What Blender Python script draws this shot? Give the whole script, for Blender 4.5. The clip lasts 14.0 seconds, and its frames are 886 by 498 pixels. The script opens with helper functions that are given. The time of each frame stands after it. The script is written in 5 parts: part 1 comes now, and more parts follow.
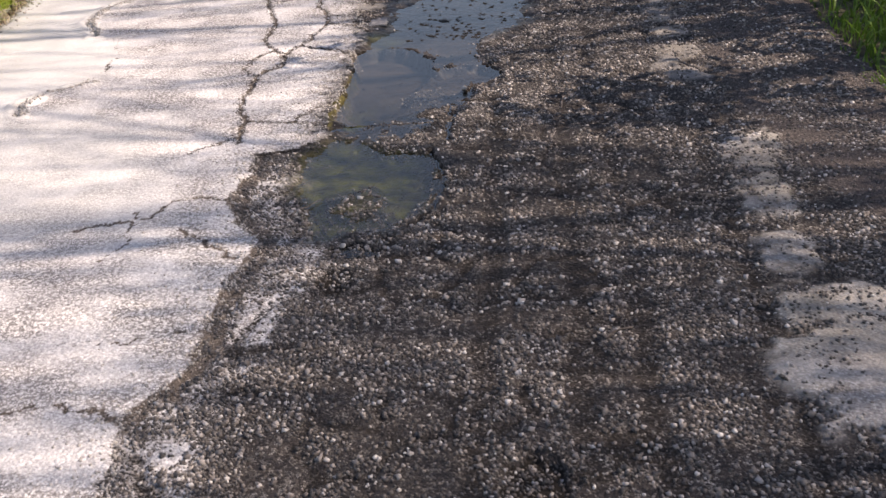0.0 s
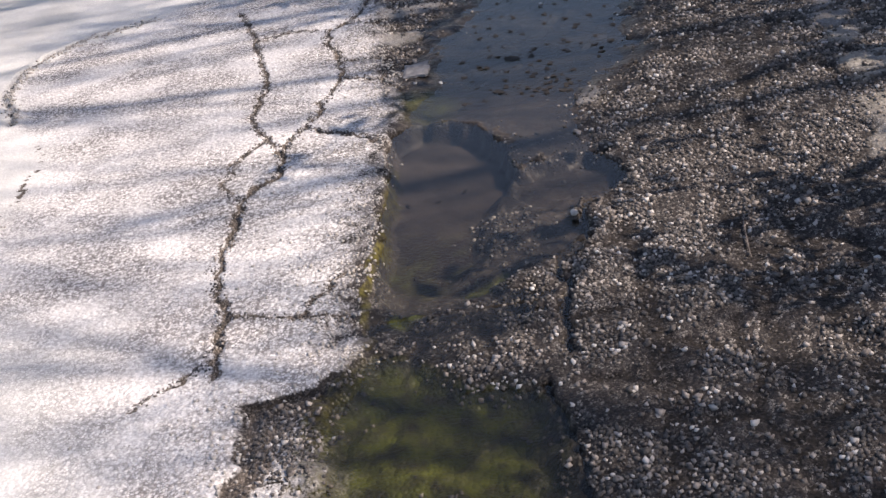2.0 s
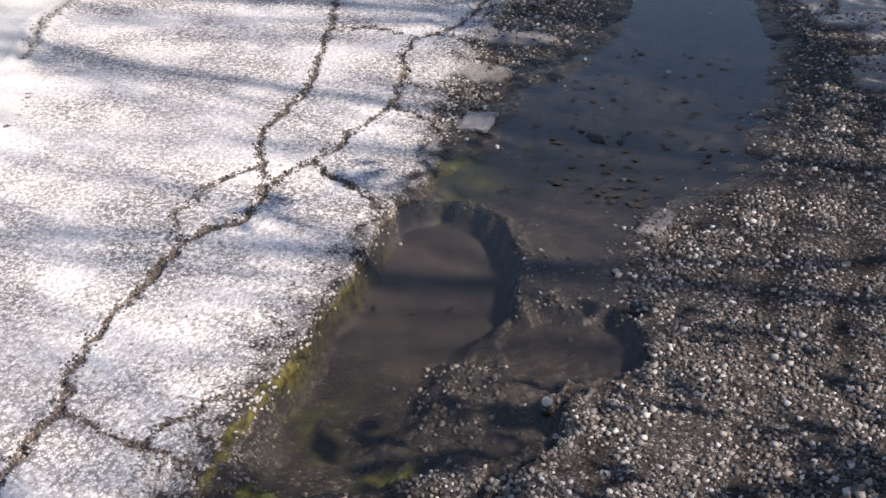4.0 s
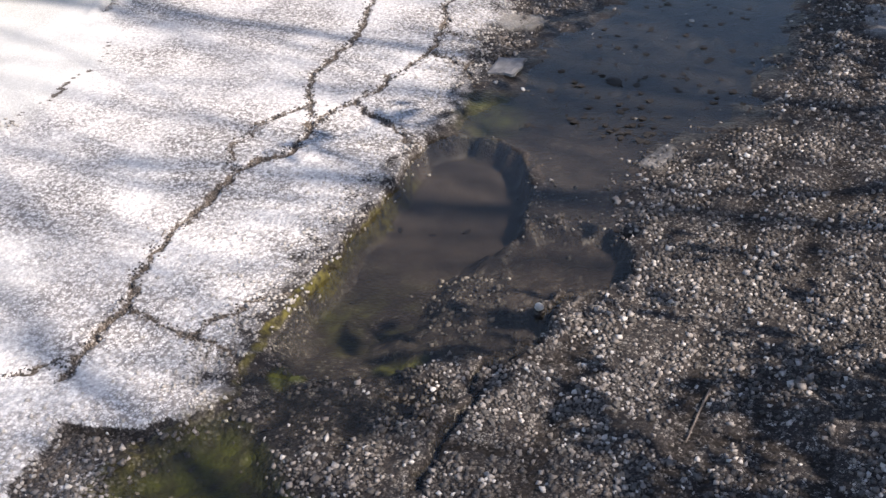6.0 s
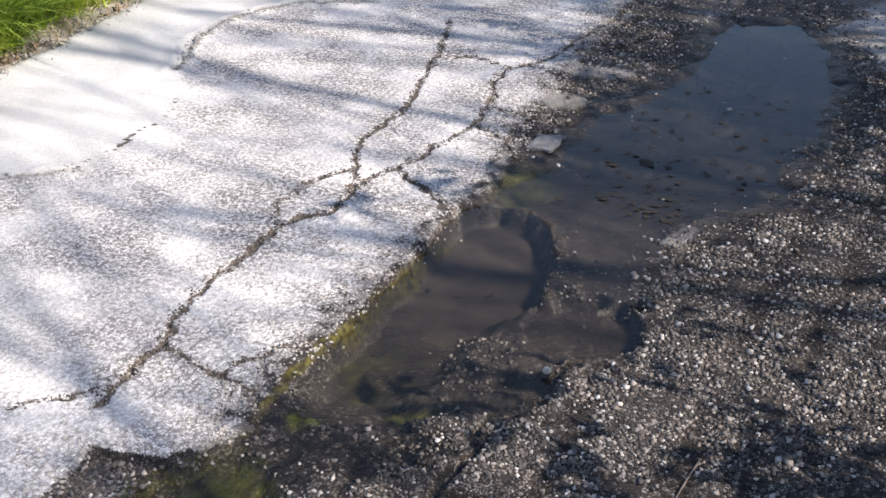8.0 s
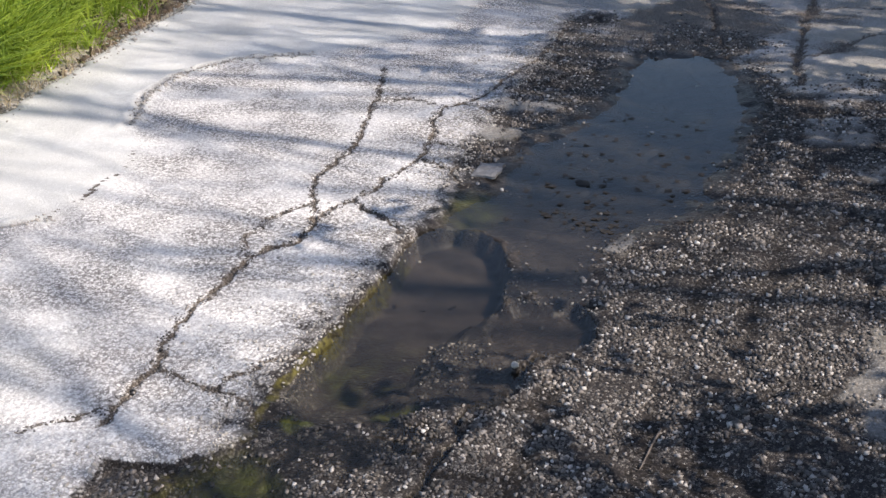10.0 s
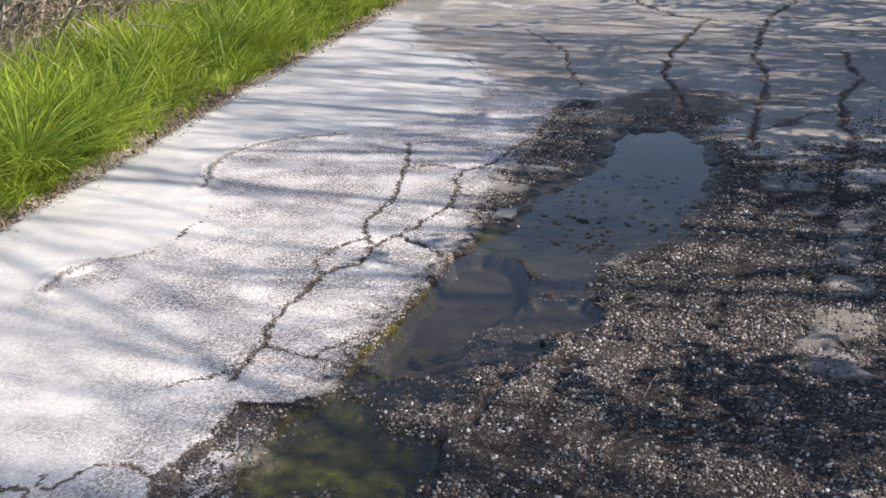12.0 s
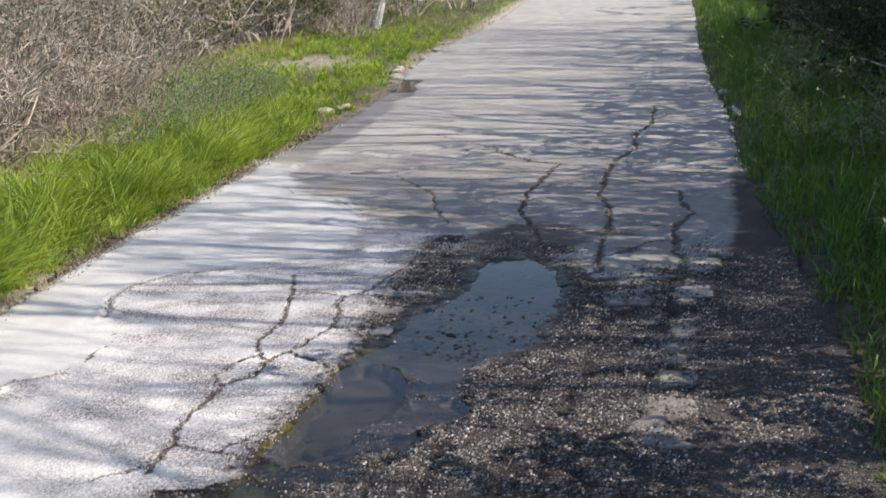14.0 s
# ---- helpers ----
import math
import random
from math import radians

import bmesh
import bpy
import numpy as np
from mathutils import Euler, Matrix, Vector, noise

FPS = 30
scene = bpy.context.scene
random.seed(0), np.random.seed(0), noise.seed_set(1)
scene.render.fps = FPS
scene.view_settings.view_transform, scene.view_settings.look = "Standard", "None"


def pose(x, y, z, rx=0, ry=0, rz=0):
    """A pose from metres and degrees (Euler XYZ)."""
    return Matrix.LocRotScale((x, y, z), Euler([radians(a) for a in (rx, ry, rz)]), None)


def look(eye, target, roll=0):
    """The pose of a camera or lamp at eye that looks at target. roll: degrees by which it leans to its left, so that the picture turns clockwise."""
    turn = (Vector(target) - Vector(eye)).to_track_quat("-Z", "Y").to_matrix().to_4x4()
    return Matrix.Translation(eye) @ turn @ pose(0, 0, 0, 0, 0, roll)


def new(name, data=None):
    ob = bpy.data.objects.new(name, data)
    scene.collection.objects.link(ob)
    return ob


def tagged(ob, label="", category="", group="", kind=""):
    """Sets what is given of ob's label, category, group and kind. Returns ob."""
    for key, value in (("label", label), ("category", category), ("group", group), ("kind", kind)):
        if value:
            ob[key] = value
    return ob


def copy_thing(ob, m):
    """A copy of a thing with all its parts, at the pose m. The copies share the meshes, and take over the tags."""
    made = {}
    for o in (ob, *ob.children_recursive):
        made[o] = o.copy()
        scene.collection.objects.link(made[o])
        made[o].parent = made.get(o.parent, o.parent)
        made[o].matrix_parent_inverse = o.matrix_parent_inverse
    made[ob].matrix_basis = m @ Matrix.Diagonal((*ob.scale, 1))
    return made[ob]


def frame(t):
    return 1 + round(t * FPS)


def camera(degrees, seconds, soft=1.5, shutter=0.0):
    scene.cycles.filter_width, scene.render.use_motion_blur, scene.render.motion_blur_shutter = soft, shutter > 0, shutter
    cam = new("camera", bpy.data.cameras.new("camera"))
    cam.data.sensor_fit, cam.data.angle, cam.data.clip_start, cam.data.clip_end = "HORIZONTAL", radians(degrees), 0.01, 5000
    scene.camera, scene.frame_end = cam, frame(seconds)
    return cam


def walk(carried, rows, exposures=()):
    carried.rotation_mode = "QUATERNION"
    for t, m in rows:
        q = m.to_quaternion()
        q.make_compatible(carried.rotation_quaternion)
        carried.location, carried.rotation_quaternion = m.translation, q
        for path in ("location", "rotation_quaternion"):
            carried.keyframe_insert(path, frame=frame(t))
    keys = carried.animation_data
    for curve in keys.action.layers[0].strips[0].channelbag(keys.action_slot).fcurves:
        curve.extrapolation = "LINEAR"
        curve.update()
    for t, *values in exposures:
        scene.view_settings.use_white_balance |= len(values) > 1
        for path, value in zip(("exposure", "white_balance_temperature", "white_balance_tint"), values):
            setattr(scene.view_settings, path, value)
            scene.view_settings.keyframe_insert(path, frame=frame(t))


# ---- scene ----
cam = camera(41.3, 14.0, soft=1.5, shutter=0.08)
PATH = [
    (0, (0.538, -3.893, 1.356), (0.489, -2.085, 0.501), -4.3),
    (0.5, (0.434, -3.341, 1.358), (0.304, -1.528, 0.523), -6.6),
    (1, (0.369, -2.821, 1.377), (0.36, -1.014, 0.521), -8.5),
    (1.5, (0.35, -2.386, 1.385), (0.315, -0.605, 0.475), -9.7),
    (2, (0.407, -2.019, 1.328), (0.281, -0.284, 0.341), -10.7),
    (2.5, (0.474, -1.706, 1.296), (0.369, 0.025, 0.3), -7.3),
    (3, (0.633, -1.423, 1.254), (0.353, 0.251, 0.195), -7.4),
    (3.5, (0.756, -1.236, 1.272), (0.214, 0.351, 0.182), -3.5),
    (3.7, (0.765, -1.179, 1.269), (0.342, 0.475, 0.228), -0.0),
    (5.8, (1.004, -1.39, 1.36), (0.391, 0.202, 0.315), -2.0),
    (6, (1.02, -1.43, 1.382), (0.448, 0.139, 0.282), -2.4),
    (6.5, (1.076, -1.473, 1.411), (0.527, 0.124, 0.34), -1.5),
    (7, (1.111, -1.483, 1.429), (0.474, 0.105, 0.393), -1.6),
    (7.5, (1.149, -1.496, 1.439), (0.479, 0.096, 0.431), -1.2),
    (8, (1.164, -1.518, 1.444), (0.463, 0.068, 0.447), -0.7),
    (8.2, (1.169, -1.523, 1.462), (0.465, 0.073, 0.484), -1.0),
    (10.3, (1.147, -1.92, 1.459), (0.57, -0.215, 0.588), -1.8),
    (10.5, (1.158, -2.009, 1.467), (0.553, -0.283, 0.658), -1.2),
    (11, (1.214, -2.263, 1.477), (0.627, -0.533, 0.664), -2.3),
    (11.5, (1.213, -2.54, 1.473), (0.656, -0.784, 0.695), -2.3),
    (12, (1.223, -2.717, 1.497), (0.666, -0.932, 0.786), -2.2),
    (12.5, (1.28, -2.86, 1.469), (0.72, -1.087, 0.734), -2.0),
    (13, (1.309, -3.001, 1.479), (0.744, -1.234, 0.73), -2.6),
    (13.5, (1.302, -3.179, 1.497), (0.762, -1.377, 0.817), -2.5),
    (13.7, (1.323, -3.17, 1.494), (0.846, -1.337, 0.853), -2.7),
    (14, (1.353, -3.313, 1.554), (0.994, -1.403, 1.081), -1.8),
]
walk(cam, [(t, look(eye, target, roll)) for t, eye, target, roll in PATH],
     exposures=[(0.0, 0.58, 7730, 22), (1.0, 0.46, 7430, 21), (2.0, 0.49, 7220, 20), (3.7, 0.55, 7020, 18), (6.5, 0.63, 6920, 16), (7.5, 0.63, 6820, 15), (10.4, 0.46, 6880, 14), (11.0, 0.44, 6880, 15), (12.5, 0.43, 6980, 15), (13.5, 0.42, 6930, 14), (14.0, 0.42, 6880, 13)])

# ---- sky, sun, exposure ----
SUN_AZ, SUN_EL = radians(98), radians(46)
world = bpy.data.worlds.new("sky")
scene.world = world
world.use_nodes = True
wn = world.node_tree
sky = wn.nodes.new("ShaderNodeTexSky")
sky.sky_type, sky.sun_disc = "NISHITA", False
sky.sun_elevation, sky.sun_rotation = SUN_EL, SUN_AZ
sky.dust_density, sky.ozone_density = 0.6, 1.3
back = wn.nodes["Background"]
back.inputs["Strength"].default_value = 0.15
wn.links.new(sky.outputs["Color"], back.inputs["Color"])
sun = bpy.data.lights.new("sun", "SUN")
sun.energy, sun.angle, sun.color = 5.0, radians(0.35), (1.0, 0.95, 0.88)
sun_way = Vector((math.sin(SUN_AZ) * math.cos(SUN_EL), math.cos(SUN_AZ) * math.cos(SUN_EL), math.sin(SUN_EL)))
new("sun", sun).matrix_world = look(sun_way * 30, (0, 0, 0))


# ---- small tools ----
def lattice(x, y, seed=0):
    """Smooth value noise, 0 to 1, on arrays."""
    xi, yi = np.floor(x).astype(np.int64), np.floor(y).astype(np.int64)
    fx, fy = x - xi, y - yi
    fx, fy = fx * fx * (3 - 2 * fx), fy * fy * (3 - 2 * fy)

    def h(a, b):
        n = (a * 374761393 + b * 668265263 + seed * 974711) & 0xFFFFFFFF
        n = ((n ^ (n >> 13)) * 1274126177) & 0xFFFFFFFF
        return ((n ^ (n >> 16)) & 0xFFFF) / 65535.0
    a, b, c, d = h(xi, yi), h(xi + 1, yi), h(xi, yi + 1), h(xi + 1, yi + 1)
    return (a * (1 - fx) + b * fx) * (1 - fy) + (c * (1 - fx) + d * fx) * fy


def rough(x, y, scale, seed=0, octaves=3):
    """Fractal noise, about -1 to 1."""
    total, amount, norm = 0, 1.0, 0
    for k in range(octaves):
        total = total + amount * (lattice(x * scale, y * scale, seed + k) * 2 - 1)
        norm, amount, scale = norm + amount, amount * 0.5, scale * 2.1
    return total / norm


def step(a, b, v):
    t = np.clip((v - a) / (b - a), 0, 1)
    return t * t * (3 - 2 * t)


def line_distance(x, y, pts):
    best = np.full(np.shape(x), 1e9)
    for (ax, ay), (bx, by) in zip(pts, pts[1:]):
        dx, dy = bx - ax, by - ay
        u = np.clip(((x - ax) * dx + (y - ay) * dy) / (dx * dx + dy * dy + 1e-12), 0, 1)
        best = np.minimum(best, np.hypot(x - ax - u * dx, y - ay - u * dy))
    return best


def inside_distance(x, y, pts):
    """Signed distance to a closed outline, positive inside."""
    d = line_distance(x, y, pts + pts[:1])
    inside = np.zeros(np.shape(x), bool)
    for (ax, ay), (bx, by) in zip(pts, pts[1:] + pts[:1]):
        cross = (ay > y) != (by > y)
        with np.errstate(divide="ignore", invalid="ignore"):
            inside ^= cross & (x < (bx - ax) * (y - ay) / (by - ay + 1e-12) + ax)
    return np.where(inside, d, -d)


def mesh_from(name, verts, faces, material=None, smooth=True):
    """A mesh from arrays; faces: a list of index arrays, each of one width."""
    me = bpy.data.meshes.new(name)
    verts = np.asarray(verts, np.float32)
    faces = faces if isinstance(faces, list) else [faces]
    loops = np.concatenate([f.ravel() for f in faces]).astype(np.int32)
    sizes = np.concatenate([np.full(len(f), f.shape[1]) for f in faces])
    starts = np.concatenate([[0], np.cumsum(sizes)[:-1]]).astype(np.int32)
    me.vertices.add(len(verts))
    me.vertices.foreach_set("co", verts.ravel())
    me.loops.add(len(loops))
    me.loops.foreach_set("vertex_index", loops)
    me.polygons.add(len(sizes))
    me.polygons.foreach_set("loop_start", starts)
    me.update(calc_edges=True)
    me.validate()
    me.polygons.foreach_set("use_smooth", np.full(len(me.polygons), smooth))
    if material:
        me.materials.append(material)
    return me


def part(name, bm, material, parent=None, label="", smooth=False):
    """A bmesh as one mesh object under a thing."""
    me = bpy.data.meshes.new(name)
    bm.to_mesh(me)
    bm.free()
    me.materials.append(material)
    me.polygons.foreach_set("use_smooth", np.full(len(me.polygons), smooth))
    ob = new(name, me)
    if parent:
        ob.parent = parent
    return tagged(ob, label)


# ---- materials ----
def material(name, roughness=0.8):
    m = bpy.data.materials.new(name)
    m.use_nodes = True
    b = m.node_tree.nodes["Principled BSDF"]
    b.inputs["Roughness"].default_value = roughness
    return m, m.node_tree.nodes, m.node_tree.links, b


def node(nt, kind, **inputs):
    n = nt.new(kind)
    for k, v in inputs.items():
        n.inputs[k.replace("_", " ")].default_value = v
    return n


def mix(nt, ln, fac, a, b, blend="MIX"):
    n = nt.new("ShaderNodeMix")
    n.data_type, n.blend_type = "RGBA", blend
    for sock, v in ((n.inputs[0], fac), (n.inputs[6], a), (n.inputs[7], b)):
        if isinstance(v, (int, float)):
            sock.default_value = v
        elif isinstance(v, tuple):
            sock.default_value = (*v, 1)
        else:
            ln.new(v, sock)
    return n.outputs[2]


def calc(nt, ln, op, a, b=0.0, clamp=False):
    n = nt.new("ShaderNodeMath")
    n.operation, n.use_clamp = op, clamp
    for sock, v in ((n.inputs[0], a), (n.inputs[1], b)):
        if isinstance(v, (int, float)):
            sock.default_value = v
        else:
            ln.new(v, sock)
    return n.outputs[0]


def ramp(nt, ln, fac, *stops):
    n = nt.new("ShaderNodeValToRGB")
    e = n.color_ramp.elements
    while len(e) < len(stops):
        e.new(0.5)
    for el, (p, c) in zip(e, stops):
        el.position, el.color = p, (*((c, c, c) if isinstance(c, (int, float)) else c), 1)
    ln.new(fac, n.inputs[0])
    return n.outputs[0]


def textures(nt, ln, scale, detail=4.0, kind="noise"):
    tc = nt.new("ShaderNodeTexCoord")
    if kind == "noise":
        n = node(nt, "ShaderNodeTexNoise", Scale=scale, Detail=detail)
    else:
        n = node(nt, "ShaderNodeTexVoronoi", Scale=scale)
        n.feature = "F1" if kind == "cells" else "DISTANCE_TO_EDGE"
    ln.new(tc.outputs["Object"], n.inputs["Vector"])
    return n


def bumped(nt, ln, b, height, strength, distance):
    n = node(nt, "ShaderNodeBump", Strength=strength, Distance=distance)
    ln.new(height, n.inputs["Height"])
    ln.new(n.outputs[0], b.inputs["Normal"])


def road_material():
    m, nt, ln, b = material("weathered_asphalt", 0.85)
    b.inputs["Specular IOR Level"].default_value = 0.18

    def attr(name):
        n = nt.new("ShaderNodeAttribute")
        n.attribute_name = name
        return n.outputs["Fac"]
    fine = textures(nt, ln, 60, 5).outputs[0]
    broad = textures(nt, ln, 2.2, 5).outputs[0]
    mid = textures(nt, ln, 14, 4).outputs[0]
    cells = textures(nt, ln, 115, kind="cells")
    small = textures(nt, ln, 330, kind="cells")
    gaps = textures(nt, ln, 150, kind="edges").outputs["Distance"]
    stone = ramp(nt, ln, cells.outputs["Color"], (0.0, (0.014, 0.012, 0.012)), (0.35, (0.045, 0.037, 0.033)),
                 (0.64, (0.10, 0.087, 0.078)), (0.87, (0.36, 0.33, 0.295)))
    grit = ramp(nt, ln, small.outputs["Color"], (0.0, (0.008, 0.0075, 0.008)), (0.65, (0.024, 0.021, 0.021)), (0.97, (0.19, 0.17, 0.145)))
    # dark binder that has lost its top, with grit and stones left in it
    patchy = ramp(nt, ln, mid, (0.30, 0.0), (0.5, 1.0))
    dark = mix(nt, ln, patchy, grit, stone)
    dark = mix(nt, ln, ramp(nt, ln, gaps, (0.04, 1.0), (0.16, 0.0)), dark, (0.022, 0.02, 0.02))
    dark = mix(nt, ln, ramp(nt, ln, broad, (0.42, 0.0), (0.62, 0.6)), dark, grit)
    # pale, worn top: packed bright stones with dark gaps where the binder has gone
    chips = textures(nt, ln, 135, kind="cells")
    pale = ramp(nt, ln, chips.outputs["Color"], (0.0, (0.40, 0.385, 0.375)), (0.35, (0.60, 0.58, 0.565)), (0.7, (0.74, 0.72, 0.70)), (1.0, (0.86, 0.845, 0.82)))
    pale = mix(nt, ln, 0.2, pale, ramp(nt, ln, small.outputs["Color"], (0.0, (0.42, 0.40, 0.39)), (1.0, (0.82, 0.80, 0.775))))
    bare = textures(nt, ln, 4, 6).outputs[0]
    stripped = calc(nt, ln, "MAXIMUM", ramp(nt, ln, bare, (0.40, 0.26), (0.58, 0.98)), attr("crumb"))
    between = ramp(nt, ln, textures(nt, ln, 135, kind="edges").outputs["Distance"], (0.03, 1.0), (0.20, 0.0))
    pits = calc(nt, ln, "MULTIPLY", between, calc(nt, ln, "MULTIPLY", stripped, ramp(nt, ln, fine, (0.36, 0.25), (0.54, 1.0))))
    pale = mix(nt, ln, calc(nt, ln, "MULTIPLY", pits, 0.95), pale, (0.075, 0.066, 0.06))
    loose = ramp(nt, ln, textures(nt, ln, 105, kind="edges").outputs["Distance"], (0.09, 1.0), (0.30, 0.0))
    loose = calc(nt, ln, "MULTIPLY", ramp(nt, ln, attr("crumb"), (0.80, 0.0), (1.0, 1.0)), loose)
    pale = mix(nt, ln, calc(nt, ln, "MULTIPLY", loose, ramp(nt, ln, mid, (0.38, 0.35), (0.55, 0.95))), pale, (0.06, 0.052, 0.047))
    flecks = calc(nt, ln, "MULTIPLY", ramp(nt, ln, textures(nt, ln, 90, 6).outputs[0], (0.50, 0.0), (0.55, 1.0)),
                  calc(nt, ln, "MULTIPLY", stripped, 0.8))
    pale = mix(nt, ln, flecks, pale, (0.10, 0.088, 0.08))
    pale = mix(nt, ln, ramp(nt, ln, broad, (0.38, 0.0), (0.7, 0.30)), pale, (0.42, 0.40, 0.40))
    wob = calc(nt, ln, "MULTIPLY_ADD", fine, 0.5)
    wob.node.inputs[2].default_value = -0.25
    crumbly = calc(nt, ln, "SUBTRACT", textures(nt, ln, 150, 4).outputs[0], 0.5)
    worn = calc(nt, ln, "ADD", attr("worn"), calc(nt, ln, "MULTIPLY", wob, 0.9), True)
    worn = calc(nt, ln, "ADD", worn, calc(nt, ln, "MULTIPLY", crumbly, 1.1), True)
    worn = ramp(nt, ln, worn, (0.36, 0.0), (0.6, 1.0))
    col = mix(nt, ln, worn, dark, pale)
    grey = mix(nt, ln, ramp(nt, ln, mid, (0.35, 0.42), (0.65, 0.66)), dark, pale)
    grey = mix(nt, ln, 0.45, grey, ramp(nt, ln, broad, (0.35, (0.225, 0.21, 0.195)), (0.65, (0.40, 0.382, 0.355))))
    grey = mix(nt, ln, ramp(nt, ln, textures(nt, ln, 1.7, 4).outputs[0], (0.45, 0.0), (0.62, 0.45)), grey, (0.34, 0.305, 0.235))
    col = mix(nt, ln, attr("grey"), col, grey)
    plain = ramp(nt, ln, fine, (0.3, (0.50, 0.495, 0.475)), (0.7, (0.66, 0.655, 0.63)))
    plain = mix(nt, ln, ramp(nt, ln, textures(nt, ln, 3.1, 5).outputs[0], (0.42, 0.0), (0.62, 0.6)), plain, (0.43, 0.43, 0.415))
    plain = mix(nt, ln, calc(nt, ln, "MULTIPLY", pits, 0.45), plain, (0.22, 0.21, 0.2))
    col = mix(nt, ln, attr("plain"), col, plain)
    tar = ramp(nt, ln, small.outputs["Color"], (0.0, (0.026, 0.022, 0.022)), (0.6, (0.062, 0.052, 0.049)), (1.0, (0.24, 0.21, 0.185)))
    col = mix(nt, ln, attr("tar"), col, tar)
    soil = ramp(nt, ln, fine, (0.3, (0.006, 0.0055, 0.005)), (0.7, (0.026, 0.021, 0.017)))
    # this mask also carries the shade painted on the pothole's lower floor
    ragged = ramp(nt, ln, calc(nt, ln, "ADD", attr("soil"), calc(nt, ln, "MULTIPLY", crumbly, 1.3)), (0.40, 0.0), (0.58, 1.0))
    col = mix(nt, ln, ragged, col, soil)
    mud = ramp(nt, ln, mid, (0.3, (0.085, 0.07, 0.062)), (0.7, (0.135, 0.11, 0.096)))
    col = mix(nt, ln, attr("mud"), col, mud)
    silt = ramp(nt, ln, mid, (0.3, (0.020, 0.025, 0.027)), (0.7, (0.042, 0.046, 0.046)))
    col = mix(nt, ln, attr("silt"), col, silt)
    dirt = ramp(nt, ln, small.outputs["Color"], (0.0, (0.026, 0.022, 0.019)), (0.6, (0.10, 0.083, 0.07)), (1.0, (0.30, 0.26, 0.225)))
    filled = ramp(nt, ln, calc(nt, ln, "ADD", attr("dirt"), calc(nt, ln, "MULTIPLY", crumbly, 1.5)), (0.38, 0.0), (0.60, 1.0))
    col = mix(nt, ln, filled, col, dirt)
    moss = ramp(nt, ln, fine, (0.36, (0.020, 0.017, 0.009)), (0.66, (0.12, 0.105, 0.026)))
    mossy = calc(nt, ln, "ADD", attr("moss"), calc(nt, ln, "MULTIPLY", wob, 1.6), True)
    mossy = calc(nt, ln, "MULTIPLY", ramp(nt, ln, mossy, (0.3, 0.0), (0.6, 1.0)), attr("moss"))
    col = mix(nt, ln, mossy, col, moss)
    damp = attr("wet")
    col = mix(nt, ln, damp, col, mix(nt, ln, 1.0, col, (0.5, 0.49, 0.48), "MULTIPLY"))
    algae = ramp(nt, ln, textures(nt, ln, 28, 5).outputs[0], (0.32, (0.045, 0.042, 0.018)), (0.68, (0.15, 0.165, 0.026)))
    col = mix(nt, ln, attr("algae"), col, algae)
    ln.new(col, b.inputs["Base Color"])
    r = nt.new("ShaderNodeMapRange")
    r.inputs["To Min"].default_value, r.inputs["To Max"].default_value = 0.9, 0.4
    ln.new(damp, r.inputs["Value"])
    ln.new(r.outputs[0], b.inputs["Roughness"])
    lumps = calc(nt, ln, "MULTIPLY", cells.outputs["Distance"], -0.7)
    lumps = calc(nt, ln, "ADD", lumps, calc(nt, ln, "MULTIPLY", fine, 0.6))
    keep = calc(nt, ln, "SUBTRACT", 1.0, calc(nt, ln, "MAXIMUM", calc(nt, ln, "MULTIPLY", attr("plain"), 0.8), calc(nt, ln, "MULTIPLY", attr("mud"), 0.9)))
    bumped(nt, ln, b, calc(nt, ln, "MULTIPLY", lumps, keep), 0.75, 0.006)
    return m


def plain_material(name, low, high, scale=30, roughness=0.8, bump=0.3, dist=0.004, island=0.0, translucent=0.0):
    """Two tones in noise, with relief; island: how much each loose piece differs."""
    m, nt, ln, b = material(name, roughness)
    n = textures(nt, ln, scale, 5).outputs[0]
    col = ramp(nt, ln, n, (0.32, low), (0.68, high))
    if island:
        g = nt.new("ShaderNodeNewGeometry").outputs["Random Per Island"]
        col = mix(nt, ln, island, col, ramp(nt, ln, g, (0.0, low), (1.0, high)))
    ln.new(col, b.inputs["Base Color"])
    if translucent:
        b.inputs["Subsurface Weight"].default_value = 0
        t = nt.new("ShaderNodeBsdfTranslucent")
        ln.new(col, t.inputs["Color"])
        s = node(nt, "ShaderNodeMixShader", Fac=translucent)
        ln.new(b.outputs[0], s.inputs[1])
        ln.new(t.outputs[0], s.inputs[2])
        ln.new(s.outputs[0], nt["Material Output"].inputs["Surface"])
    if bump:
        bumped(nt, ln, b, n, bump, dist)
    return m


def soil_material():
    m, nt, ln, b = material("verge_soil", 0.95)
    at = nt.new("ShaderNodeAttribute")
    at.attribute_name = "sandy"
    n = textures(nt, ln, 13, 6).outputs[0]
    grit = textures(nt, ln, 120, kind="cells").outputs["Color"]
    sand = mix(nt, ln, 0.35, ramp(nt, ln, n, (0.34, (0.10, 0.08, 0.056)), (0.66, (0.50, 0.45, 0.36))), ramp(nt, ln, grit, (0.1, (0.1, 0.085, 0.065)), (0.9, (0.55, 0.5, 0.42))))
    humus = ramp(nt, ln, n, (0.34, (0.02, 0.018, 0.01)), (0.66, (0.09, 0.08, 0.04)))
    ln.new(mix(nt, ln, at.outputs["Fac"], humus, sand), b.inputs["Base Color"])
    bumped(nt, ln, b, n, 0.6, 0.012)
    return m


